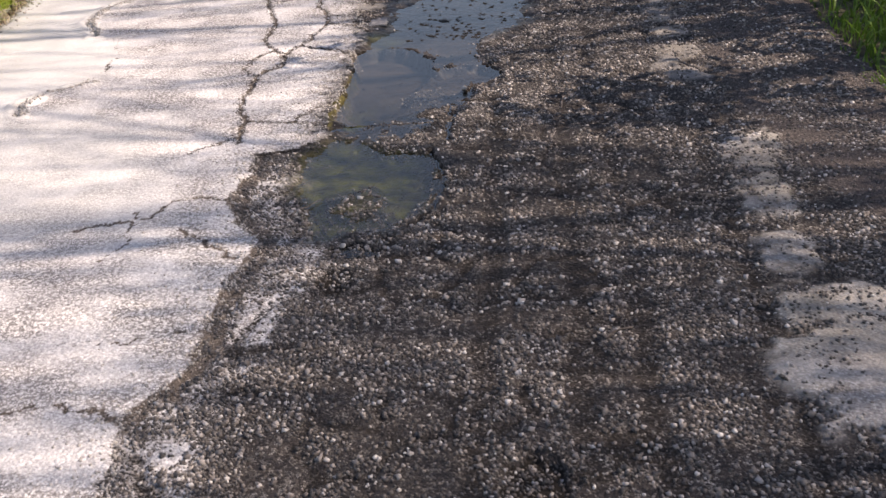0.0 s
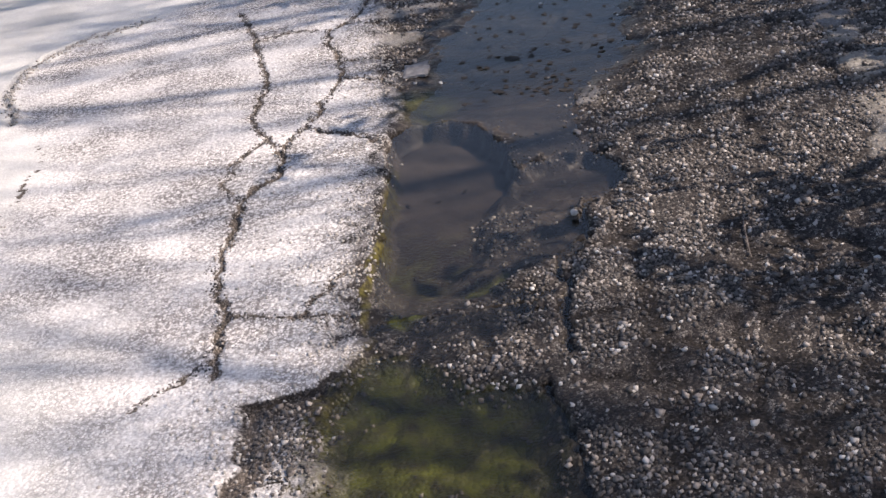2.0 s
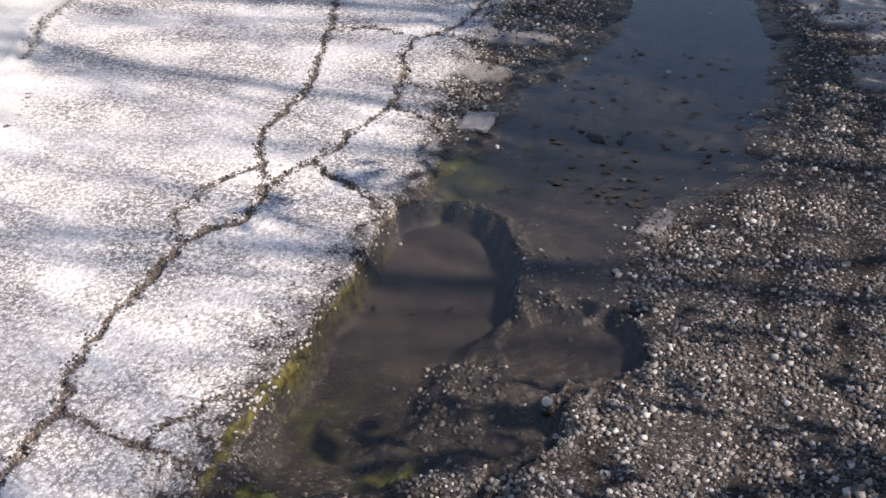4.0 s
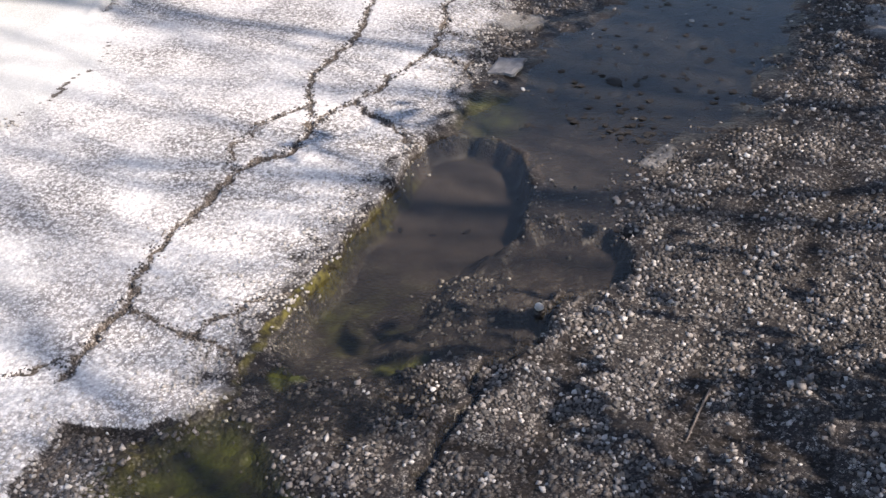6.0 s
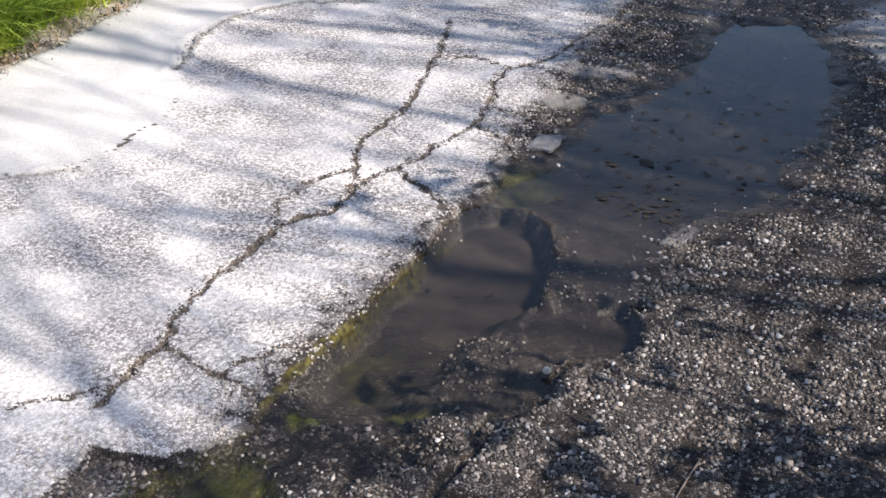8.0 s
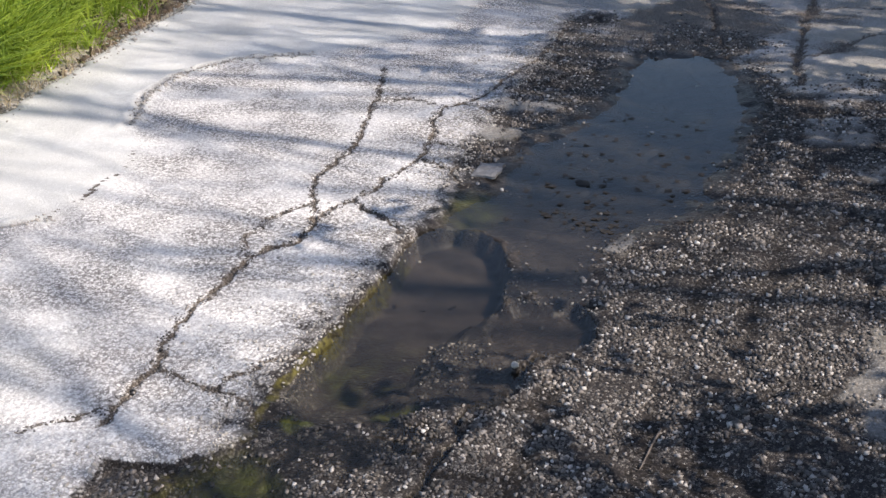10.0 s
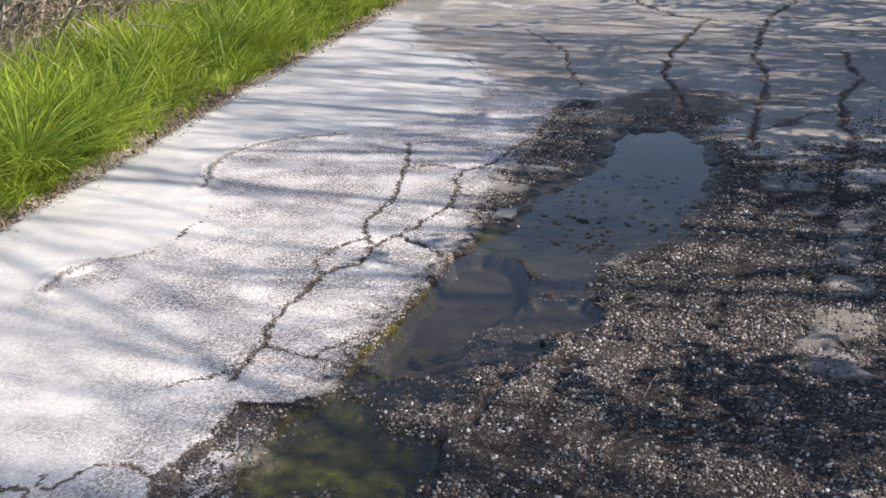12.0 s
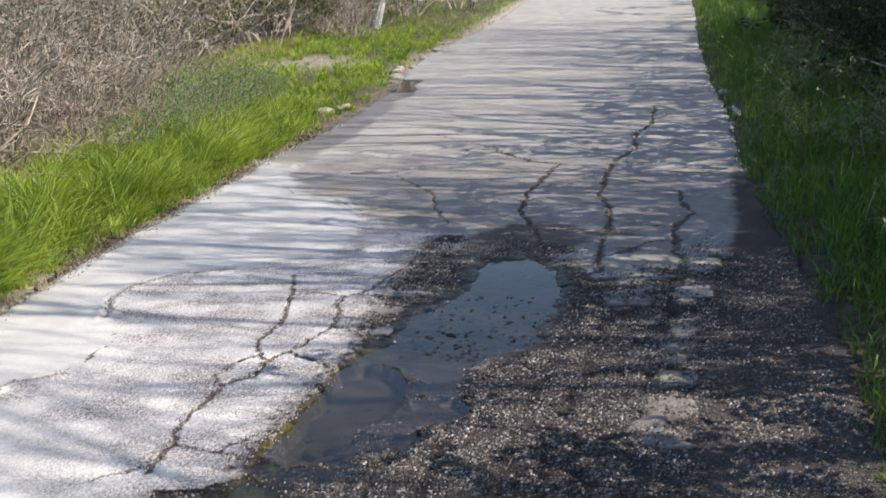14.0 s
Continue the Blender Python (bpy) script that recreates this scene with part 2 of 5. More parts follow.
def gravel_material(name, lift=0.0, single=False):
    m, nt, ln, b = material(name, 0.75)
    g = nt.new("ShaderNodeObjectInfo").outputs["Random"] if single else nt.new("ShaderNodeNewGeometry").outputs["Random Per Island"]
    col = ramp(nt, ln, g, (0.0, (0.0125, 0.0115, 0.0125)), (0.32, (0.0295, 0.025, 0.0245)), (0.55, (0.084, 0.07, 0.064)),
               (0.75, (0.183, 0.158, 0.142)), (0.92, (0.35, 0.316, 0.29)), (1.0, (0.61, 0.58, 0.55)))
    if lift:
        col = mix(nt, ln, lift, col, (0.5, 0.47, 0.43))
    fine = textures(nt, ln, 400, 3).outputs[0]
    col = mix(nt, ln, 0.22, col, ramp(nt, ln, fine, (0.3, (0.04, 0.035, 0.03)), (0.7, (0.35, 0.32, 0.28))))
    ln.new(col, b.inputs["Base Color"])
    bumped(nt, ln, b, fine, 0.4, 0.001)
    return m


def water_material():
    m, nt, ln, b = material("shallow_water", 0.03)
    nt.remove(b)
    clear = nt.new("ShaderNodeBsdfTransparent")
    clear.inputs["Color"].default_value = (0.66, 0.66, 0.62, 1)
    gloss = node(nt, "ShaderNodeBsdfGlossy", Roughness=0.04)
    f = node(nt, "ShaderNodeFresnel", IOR=1.42)
    ripple = textures(nt, ln, 9, 2).outputs[0]
    bp = node(nt, "ShaderNodeBump", Strength=0.06, Distance=0.01)
    ln.new(ripple, bp.inputs["Height"])
    ln.new(bp.outputs[0], gloss.inputs["Normal"])
    s = nt.new("ShaderNodeMixShader")
    ln.new(f.outputs[0], s.inputs[0])
    ln.new(clear.outputs[0], s.inputs[1])
    ln.new(gloss.outputs[0], s.inputs[2])
    ln.new(s.outputs[0], nt["Material Output"].inputs["Surface"])
    return m


ASPHALT = road_material()
GRAVEL = gravel_material("gravel")
CRUMBS = gravel_material("pale_crumbs", 0.7)
SINGLE_STONE = gravel_material("single_stone", 0.06, True)
WATER = water_material()
SOIL = soil_material()
GRASS = plain_material("green_grass", (0.085, 0.19, 0.02), (0.50, 0.60, 0.075), 3.5, 0.5, 0, island=0.45, translucent=0.35)
STRAW = plain_material("dry_grass", (0.30, 0.24, 0.15), (0.55, 0.46, 0.32), 4, 0.8, 0, island=0.7, translucent=0.2)
BARK = plain_material("grey_bark", (0.07, 0.055, 0.045), (0.2, 0.165, 0.14), 20, 0.9, 0.5)
TWIGS = plain_material("brown_twigs", (0.075, 0.06, 0.048), (0.64, 0.55, 0.45), 9, 0.9, 0, island=0.5)
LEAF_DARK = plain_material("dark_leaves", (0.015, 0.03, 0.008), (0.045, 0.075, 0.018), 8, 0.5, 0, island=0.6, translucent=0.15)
LEAF_GREY = plain_material("silver_green_leaves", (0.08, 0.09, 0.06), (0.44, 0.44, 0.37), 8, 0.6, 0, island=0.7, translucent=0.2)
LEAF_HERB = plain_material("herb_leaves", (0.05, 0.14, 0.025), (0.2, 0.38, 0.08), 8, 0.6, 0, island=0.6, translucent=0.3)
LEAF_OLIVE = plain_material("olive_leaves", (0.03, 0.04, 0.012), (0.17, 0.19, 0.05), 8, 0.6, 0, island=0.6, translucent=0.2)
PALE_STONE = plain_material("pale_stone", (0.26, 0.24, 0.21), (0.54, 0.51, 0.46), 40, 0.8, 0.4, 0.003)
WHITE_PAINT = plain_material("chalky_white_paint", (0.6, 0.59, 0.56), (0.82, 0.81, 0.78), 12, 0.7, 0.3, 0.003)
GREY_CHIP = plain_material("grey_asphalt_chip", (0.13, 0.125, 0.125), (0.24, 0.23, 0.225), 60, 0.85, 0.4, 0.002)
# darker copy of the green grass: the right verge's shade is in its colour
GRASS_SHADED = plain_material("shaded_grass", (0.03, 0.085, 0.010), (0.19, 0.32, 0.035), 3.0, 0.5, 0, island=0.5, translucent=0.3)
LITTER = plain_material("brown_litter", (0.05, 0.035, 0.024), (0.26, 0.19, 0.13), 40, 0.9, 0.3, 0.003, island=0.7)
LEAF_WEED = plain_material("weed_leaves", (0.03, 0.085, 0.012), (0.17, 0.33, 0.045), 8, 0.5, 0, island=0.6, translucent=0.3)
DEAD_LEAF = plain_material("wet_dead_leaf", (0.006, 0.005, 0.005), (0.022, 0.017, 0.013), 60, 0.85, 0.4, 0.002)

# ---- the road's plan ----
# where the pale top ends and the broken, dark part begins: x along y
EDGE_Y = [-8, -2.6, -2.1, -1.78, -1.57, -1.44, -1.3, -1.12, -0.95, -0.86, -0.75, -0.62, -0.49, -0.35, -0.22, -0.165, -0.145, -0.10, -0.04,
          0.17, 0.36, 0.55, 0.8, 0.98, 1.06, 1.19, 1.35, 1.5, 1.65, 1.8, 2.0, 2.3, 2.8, 3.3, 3.6]
EDGE_X = [-1.2, -0.35, -0.20, -0.24, -0.13, -0.13, -0.12, -0.10, -0.065, -0.08, -0.14, -0.19, -0.18, -0.155, -0.165, -0.19, -0.05, 0.03, 0.06,
          0.05, 0.08, 0.09, 0.10, 0.11, 0.12, 0.14, 0.13, 0.10, 0.07, 0.10, 0.07, 0.07, 0.07, 0.08, 0.15]
LEFT_Y = [-20, 1.1, 2.2, 3.3, 4.9, 6.5, 7.0, 8.4, 10.4, 12.0, 13.6, 16, 20, 27, 80]
LEFT_X = [-1.74, -1.74, -1.75, -1.80, -1.82, -1.88, -1.84, -1.88, -1.95, -2.10, -2.3, -2.4, -2.2, -2.2, -2.2]
RIGHT_Y = [-20, 0.2, 1.3, 2.1, 3.1, 4.1, 6.0, 8.5, 11.0, 16.8, 27, 80]
RIGHT_X = [2.10, 2.08, 2.15, 2.13, 2.10, 2.04, 1.98, 2.06, 2.02, 2.0, 2.15, 2.15]
# the road climbs a little in the distance
RISE_Y = [0, 13, 17, 27, 80]
RISE_Z = [0, 0, 0.12, 0.42, 2.0]
# cracks: half width, depth, line
MAIN_CRACKS = [
    (0.013, 0.022, [(-0.25, -0.07), (-0.25, 0.03), (-0.265, 0.15), (-0.26, 0.2), (-0.30, 0.31), (-0.31, 0.43), (-0.29, 0.50), (-0.285, 0.58), (-0.29, 0.73), (-0.225, 0.83), (-0.20, 0.90), (-0.205, 1.01)]),
    (0.010, 0.020, [(-0.205, 1.01), (-0.16, 1.15), (-0.12, 1.28), (-0.07, 1.46), (-0.06, 1.52), (-0.08, 1.69), (-0.13, 1.84), (-0.14, 1.96), (-0.08, 2.04), (-0.03, 2.15), (0.0, 2.31), (0.05, 2.55), (0.075, 2.86), (0.07, 3.22)]),
    (0.009, 0.016, [(-0.205, 1.01), (-0.25, 1.08), (-0.31, 1.20), (-0.33, 1.29), (-0.32, 1.43), (-0.32, 1.56), (-0.36, 1.78), (-0.41, 2.02), (-0.5, 2.35)]),
    (0.007, 0.010, [(-0.29, 0.73), (-0.36, 0.83), (-0.35, 0.89), (-0.34, 0.97), (-0.30, 1.05), (-0.25, 1.12)]),
    (0.009, 0.018, [(-0.155, 1.15), (-0.09, 1.10), (-0.02, 1.07), (0.05, 1.02), (0.11, 0.97)]),
]
SIDE_CRACKS = [
    (0.008, 0.014, [(-0.26, 0.17), (-0.21, 0.15), (-0.15, 0.13), (-0.10, 0.13), (-0.07, 0.11), (-0.03, 0.10), (0.01, 0.09), (0.06, 0.05)]),
    (0.007, 0.012, [(-0.07, 0.12), (-0.06, 0.18), (-0.03, 0.21), (-0.01, 0.26), (0.03, 0.27), (0.08, 0.29)]),
    (0.009, 0.015, [(-0.07, 1.66), (0.0, 1.64), (0.07, 1.64)]),
    (0.008, 0.015, [(-0.06, 1.51), (0.02, 1.48), (0.08, 1.41), (0.12, 1.34)]),
    (0.008, 0.015, [(-0.08, 2.03), (-0.03, 2.03), (0.03, 2.0), (0.09, 1.98)]),
    (0.007, 0.012, [(-0.40, 1.99), (-0.28, 2.04), (-0.15, 1.99)]),
    (0.006, 0.010, [(0.06, 1.44), (0.07, 1.54)]),
    (0.006, 0.008, [(-0.40, -0.14), (-0.33, -0.07), (-0.25, 0.0)]),
]
FAR_CRACKS = [
    (0.016, 0.018, [(-0.06, 6.65), (0.07, 6.34), (0.36, 5.91), (0.59, 5.78), (0.52, 5.17), (0.47, 4.53), (0.50, 3.97), (0.63, 3.49), (0.70, 3.13), (0.77, 2.75)]),
    (0.017, 0.018, [(1.31, 9.5), (1.29, 8.2), (1.17, 7.45), (1.14, 6.47), (1.02, 5.91), (0.98, 5.06), (0.98, 4.44), (1.06, 3.99), (1.06, 3.51), (1.04, 3.15), (1.06, 2.53)]),
    (0.015, 0.016, [(1.49, 4.74), (1.50, 4.36), (1.56, 4.0), (1.47, 3.6), (1.44, 3.17), (1.48, 2.85), (1.47, 2.3)]),
    (0.010, 0.012, [(1.47, 3.24), (1.31, 3.23), (1.19, 2.96), (1.08, 2.87)]),
    (0.010, 0.010, [(0.59, 5.78), (0.77, 5.70), (1.02, 5.85)]),
    (0.010, 0.010, [(-0.61, 5.28), (-0.34, 4.82), (-0.16, 4.51), (-0.09, 4.13), (0.09, 3.62)]),
    (0.008, 0.008, [(-0.70, 7.4), (-0.35, 7.0), (-0.06, 6.65)]),
    (0.011, 0.012, [(1.06, 3.5), (1.25, 3.62), (1.46, 3.58)]),
]
NEAR_CRACKS_AND_STEP = [
    (0.010, 0.012, [(-0.19, -0.57), (-0.28, -0.55), (-0.36, -0.56), (-0.42, -0.67), (-0.62, -0.73)]),
    (0.008, 0.012, [(-0.30, -0.76), (-0.25, -0.84), (-0.16, -0.94), (-0.10, -1.0)]),
    (0.006, 0.010, [(-0.48, -1.43), (-0.31, -1.43), (-0.20, -1.40), (-0.13, -1.39)]),
    (0.008, 0.010, [(-0.60, -1.74), (-0.52, -1.71), (-0.38, -1.71), (-0.30, -1.73), (-0.24, -1.78)]),
    (0.005, 0.008, [(-0.47, -0.62), (-0.45, -0.85), (-0.50, -1.0)]),
    (0.0035, 0.003, [(-0.99, 0.79), (-0.96, 0.99), (-0.97, 1.23), (-1.03, 1.35)]),
    # no crack: the shading of the step beside the near pool, cut and coloured dark
    (0.012, 0.022, [(0.43, -0.22), (0.455, -0.38), (0.45, -0.58), (0.41, -0.76), (0.33, -0.86)]),
    (0.015, 0.026, [(0.67, 0.62), (0.64, 0.54), (0.575, 0.41), (0.57, 0.31), (0.54, 0.27), (0.50, 0.22), (0.49, 0.14), (0.48, 0.03), (0.47, -0.13)]),
]
CRACKS = MAIN_CRACKS + SIDE_CRACKS + FAR_CRACKS + NEAR_CRACKS_AND_STEP
# the smooth, pale strip's border beside the left edge, and the raised lips on it
PLAIN_Y = [-8, -1.2, -0.05, 0.41, 0.53, 0.66, 0.79, 0.99, 1.23, 1.35, 1.54, 1.84, 2.1, 2.31, 2.43, 2.8, 3.4, 3.9, 4.4, 5.0, 5.8]
PLAIN_X = [-1.5, -1.35, -1.2, -1.18, -1.2, -1.15, -0.99, -0.96, -0.97, -1.03, -1.17, -1.29, -1.27, -1.14, -0.87, -0.55, -0.35, -0.6, -0.95, -1.35, -1.75]
LIPS = [[(-1.16, 0.38), (-1.20, 0.53), (-1.15, 0.66), (-0.99, 0.79)], [(-1.17, 1.54), (-1.29, 1.84), (-1.27, 2.1), (-1.14, 2.31), (-0.87, 2.43)],
        [(-1.52, 5.79), (-1.48, 5.27), (-1.35, 4.81), (-1.17, 4.49), (-0.84, 4.36), (-0.54, 3.94)], [(-1.46, 6.3), (-1.15, 6.36), (-0.84, 6.12), (-0.65, 6.35)]]
# a wheel track in which the stones stand bare
STRIPPED = [(-0.75, -1.0), (-0.77, -0.3), (-0.71, 0.4), (-0.68, 0.8), (-0.64, 1.1), (-0.59, 1.5), (-0.53, 1.9), (-0.50, 2.4)]
# where the pale top gives way to the grey one
GREY_X = [-2.2, -1.76, -1.17, -0.84, -0.54, -0.19, 0.1]
GREY_Y = [6.4, 5.8, 4.5, 4.37, 3.94, 3.4, 3.3]
POTHOLE = [(0.10, 0.60), (0.10, 0.93), (0.11, 1.03), (0.17, 1.09), (0.25, 1.07), (0.33, 1.0), (0.39, 0.91), (0.415, 0.81), (0.425, 0.70), (0.40, 0.60),
           (0.36, 0.48), (0.34, 0.35), (0.33, 0.25), (0.27, 0.18), (0.11, 0.16), (0.10, 0.30)]
SIDE_PIT = [(0.42, 0.67), (0.47, 0.74), (0.58, 0.75), (0.63, 0.73), (0.68, 0.65), (0.65, 0.57), (0.58, 0.53), (0.55, 0.49), (0.50, 0.49), (0.42, 0.60)]
LEDGE = [(0.10, 0.95), (0.40, 0.90), (0.44, 0.70), (0.53, 0.73), (0.63, 0.73), (0.69, 0.64), (0.66, 0.54), (0.60, 0.49), (0.57, 0.41), (0.565, 0.30),
         (0.51, 0.25), (0.46, 0.21), (0.36, 0.18), (0.24, 0.11), (0.12, 0.11), (0.08, 0.30)]
NEAR_POOL = [(0.08, -0.05), (0.02, -0.20), (-0.01, -0.32), (0.01, -0.52), (0.05, -0.70), (0.09, -0.90), (0.18, -0.86), (0.29, -0.84), (0.39, -0.74),
             (0.44, -0.55), (0.45, -0.31), (0.41, -0.22), (0.28, -0.20), (0.20, -0.10)]
FAR_POOL = [(0.16, 1.12), (0.18, 1.30), (0.21, 1.50), (0.25, 1.78), (0.34, 2.02), (0.45, 2.28), (0.42, 2.64), (0.51, 2.79), (0.69, 2.82), (0.85, 2.55),
            (0.91, 2.20), (0.90, 1.95), (0.87, 1.62), (0.83, 1.32), (0.69, 1.17), (0.45, 1.17), (0.28, 1.10)]
FAR_DEEP = [(0.46, 2.2), (0.44, 2.6), (0.55, 2.76), (0.70, 2.76), (0.84, 2.5), (0.88, 2.15), (0.80, 2.0), (0.60, 2.05)]
BAND = [(0.13, 1.20), (0.13, 1.07), (0.25, 1.10), (0.36, 1.0), (0.43, 0.85), (0.46, 0.74), (0.62, 0.76), (0.66, 0.90), (0.62, 1.05), (0.68, 1.18)]
HOLLOWS = [(0.63, -2.06, 0.07, 0.09, 0.03), (0.21, -0.98, 0.08, 0.05, 0.014), (0.17, -1.15, 0.05, 0.07, 0.01), (0.40, 0.10, 0.06, 0.05, 0.01),
           # notches at the side pit's rim; the rim's shadow is coloured in with them
           (0.675, 0.60, 0.022, 0.055, 0.03), (0.63, 0.725, 0.05, 0.02, 0.012)]
PLATES = [(1.40, 0.66, 0.09, 0.10), (1.39, 0.42, 0.09, 0.08), (1.43, 0.97, 0.07, 0.10), (1.44, 1.30, 0.07, 0.12), (1.46, 1.62, 0.06, 0.12),
          (1.43, -0.40, 0.09, 0.16), (1.40, -0.82, 0.08, 0.14), (1.35, -1.12, 0.07, 0.12), (1.36, -1.70, 0.16, 0.28), (1.52, 2.2, 0.09, 0.18),
          (1.26, 2.52, 0.13, 0.15), (1.27, 2.95, 0.15, 0.16), (1.60, 2.75, 0.09, 0.18), (1.24, 2.08, 0.09, 0.12), (1.00, 2.62, 0.05, 0.06), (1.33, 1.75, 0.04, 0.06),
          (0.67, 1.07, 0.035, 0.06), (0.17, 1.47, 0.04, 0.025), (0.12, 1.78, 0.06, 0.05), (0.16, 2.05, 0.08, 0.06)]
ISLAND = [(0.10, -0.55), (0.24, -0.49), (0.31, -0.62), (0.28, -0.80), (0.17, -0.80), (0.10, -0.68)]
CRUST = [(-0.22, -0.48), (-0.14, -0.38), (-0.02, -0.43), (0.0, -0.60), (0.02, -0.74), (-0.03, -0.84), (-0.14, -0.70)]
MOUNDS = [(1.0, [(0.49, 0.10), (0.52, 0.22), (0.57, 0.27), (0.64, 0.22), (0.66, 0.07), (0.53, 0.01)]),
          (0.95, [(0.58, 0.35), (0.61, 0.45), (0.70, 0.48), (0.74, 0.39), (0.67, 0.32)]),
          (0.75, [(0.33, 0.02), (0.34, 0.17), (0.45, 0.25), (0.47, 0.12), (0.46, -0.05)]),
          (0.5, [(0.30, 0.52), (0.47, 0.55), (0.50, 0.39), (0.49, 0.29), (0.36, 0.26)]),
          (0.6, ISLAND)]
TRACKS = [(0.66, -4, 0.1), (0.88, -4, 2.9), (1.02, -4, 2.9), (1.30, -4, 2.9)]
WATER_Z = -0.020


def cell_joints(x, y, sx, sy):
    """1 along the joints of uneven cells of about sx by sy, 0 inside them."""
    u, v = x / sx, y / sy
    iu, iv = np.floor(u), np.floor(v)
    d1, d2 = np.full(np.shape(x), 9.0), np.full(np.shape(x), 9.0)
    for a in (-1, 0, 1):
        for b in (-1, 0, 1):
            cu, cv = iu + a, iv + b
            d = np.hypot(cu + 0.5 + 0.8 * (lattice(cu, cv, 401) - 0.5) - u, cv + 0.5 + 0.8 * (lattice(cu, cv, 403) - 0.5) - v)
            d1, d2 = np.minimum(d1, d), np.minimum(d2, np.maximum(d1, d))
    return step(0.26, 0.04, d2 - d1 + 0.12 * (lattice(x * 45, y * 45, 405) - 0.5)) * step(0.25, 0.6, lattice(x * 5, y * 5, 407))


def road_fields(x, y):
    """Height and surface masks of the road at x, y."""
    wx = x + 0.018 * rough(x, y, 9, 3) + 0.008 * rough(x, y, 40, 5, 2)
    wy = y + 0.018 * rough(x, y, 9, 11) + 0.008 * rough(x, y, 40, 13, 2)
    far = step(-0.10, 0.16, y - np.interp(x, GREY_X, GREY_Y) + 0.16 * rough(x, y, 2.5, 21) + 0.08 * rough(x, y, 14, 22))
    edge = np.interp(wy, EDGE_Y, EDGE_X)
    tail = np.interp(x, [0.0, 0.3, 0.9, 1.1, 1.45, 1.6], [3.25, 3.05, 3.0, 2.75, 2.4, 2.9])
    broken = step(-0.015, 0.02, wx - edge + 0.03 * rough(x, y, 25, 33)) * (1 - step(-0.25, 0.3, y - tail + 0.25 * rough(x, y, 2.2, 31) + 0.9 * (lattice(x * 5.5, y * 4, 35) - 0.5)))
    far = np.maximum(far, step(2.0, 2.5, y) * step(0.0, 0.3, x))
    crumb = np.exp(-np.clip(edge - wx, 0, 9) / 0.15) * (1 - far) * (0.35 + 0.65 * step(-0.12, 0.05, y))
    worn = np.clip(1.0 - crumb * (0.2 + 0.8 * lattice(x * 38, y * 38, 4)), 0, 1)
    rut = line_distance(wx, wy, STRIPPED) + 0.08 * rough(x, y, 3.5, 24)
    crumb_mask = np.maximum(crumb, 0.62 * step(0.20, 0.02, rut) * step(0.1, 0.7, lattice(x * 14, y * 14, 26)))
    grey = far * (1 - broken)
    worn = worn * (1 - broken)
    plate = np.zeros_like(x)
    for cx, cy, rx, ry in PLATES:
        plate = np.maximum(plate, step(1.25, 0.8, np.maximum(np.abs(wx - cx) / rx, np.abs(wy - cy) / ry) * 0.7 + 0.5 * np.hypot((wx - cx) / rx, (wy - cy) / ry) - 0.15 + 1.2 * rough(x, y, 9, 51)))
    rim = step(0.36, 0.12, wx - edge) * broken * step(-0.12, -0.35, y) * (0.3 + 0.7 * lattice(x * 12, y * 12, 53))
    plate = plate * (1 - 0.5 * cell_joints(wx, wy, 0.17, 0.14))
    worn = np.maximum.reduce([worn, plate * (0.34 + 0.4 * lattice(x * 16, y * 16, 59)), rim * 0.9, 0.85 * step(-0.05, 0.05, inside_distance(wx, wy, CRUST) + 0.04 * rough(x, y, 9, 56)) * (0.45 + 0.55 * lattice(x * 20, y * 20, 54))])
    grey = np.maximum(grey, 0.85 * plate)
    # the broken part lies in hand-sized lumps with dark joints
    joint = cell_joints(wx, wy, 0.16, 0.21)
    for track, y0, y1 in TRACKS:
        joint = np.maximum(joint, 0.9 * step(0.05, 0.015, np.abs(wx - track - 0.06 * np.clip(y, -2.5, 2.5) - 0.03 * rough(x, y, 1.6, 55))) * step(0.12, 0.5, lattice(x * 3, y * 2.2, 57)) * ((y > y0) & (y < y1)))
    joint = joint * broken * (1 - plate) * (1 - 0.8 * step(1.45, 1.6, x))
    tar = step(0.0, 0.05, wx - np.interp(y, [-4, -1, -0.05, 0.5, 1.1, 1.8, 2.6, 3.6, 5.3], [2.0, 1.62, 1.47, 1.50, 1.53, 1.61, 1.68, 1.77, 1.86]) + 0.03 * rough(x, y, 3, 61)) * (1 - step(4.8, 6.2, y)) * (1 - plate)
    border = np.interp(wy, PLAIN_Y, PLAIN_X) + 0.22 * rough(x, y, 3, 63) * step(2.2, 3.2, y)
    plain = step(0.10, -0.06, wx - border) * (1 - step(5.4, 6.2, y)) * 0.92
    skin = step(-0.28, -0.62, x + 0.25 * rough(x, y, 2.5, 64)) * step(-1.0, -0.5, y) * step(0.55, 0.10, y + 0.25 * rough(x, y, 3, 65))
    plain = np.maximum(plain, 0.62 * skin)
    z = 0.004 * rough(x, y, 1.1, 71) + 0.0012 * rough(x, y, 30, 73)
    z = z + broken * (1 - plate * 0.8) * (-0.008 + 0.004 * rough(x, y, 7, 81) + 0.0022 * rough(x, y, 45, 83, 2))
    z = z + 0.004 * plain - 0.008 * joint
    soil = 0.55 * joint
    dirt = np.zeros_like(x)
    open_from = len(MAIN_CRACKS) + len(SIDE_CRACKS)
    distant_cracks = range(open_from, open_from + len(FAR_CRACKS))
    for k, (w, deep, pts) in enumerate(CRACKS):
        lo, hi = np.min(pts, 0) - 0.2, np.max(pts, 0) + 0.2
        s = (x > lo[0]) & (x < hi[0]) & (y > lo[1]) & (y < hi[1])
        wild, fray = (0.03, 0.012) if k in distant_cracks else (0.014, 0.007)
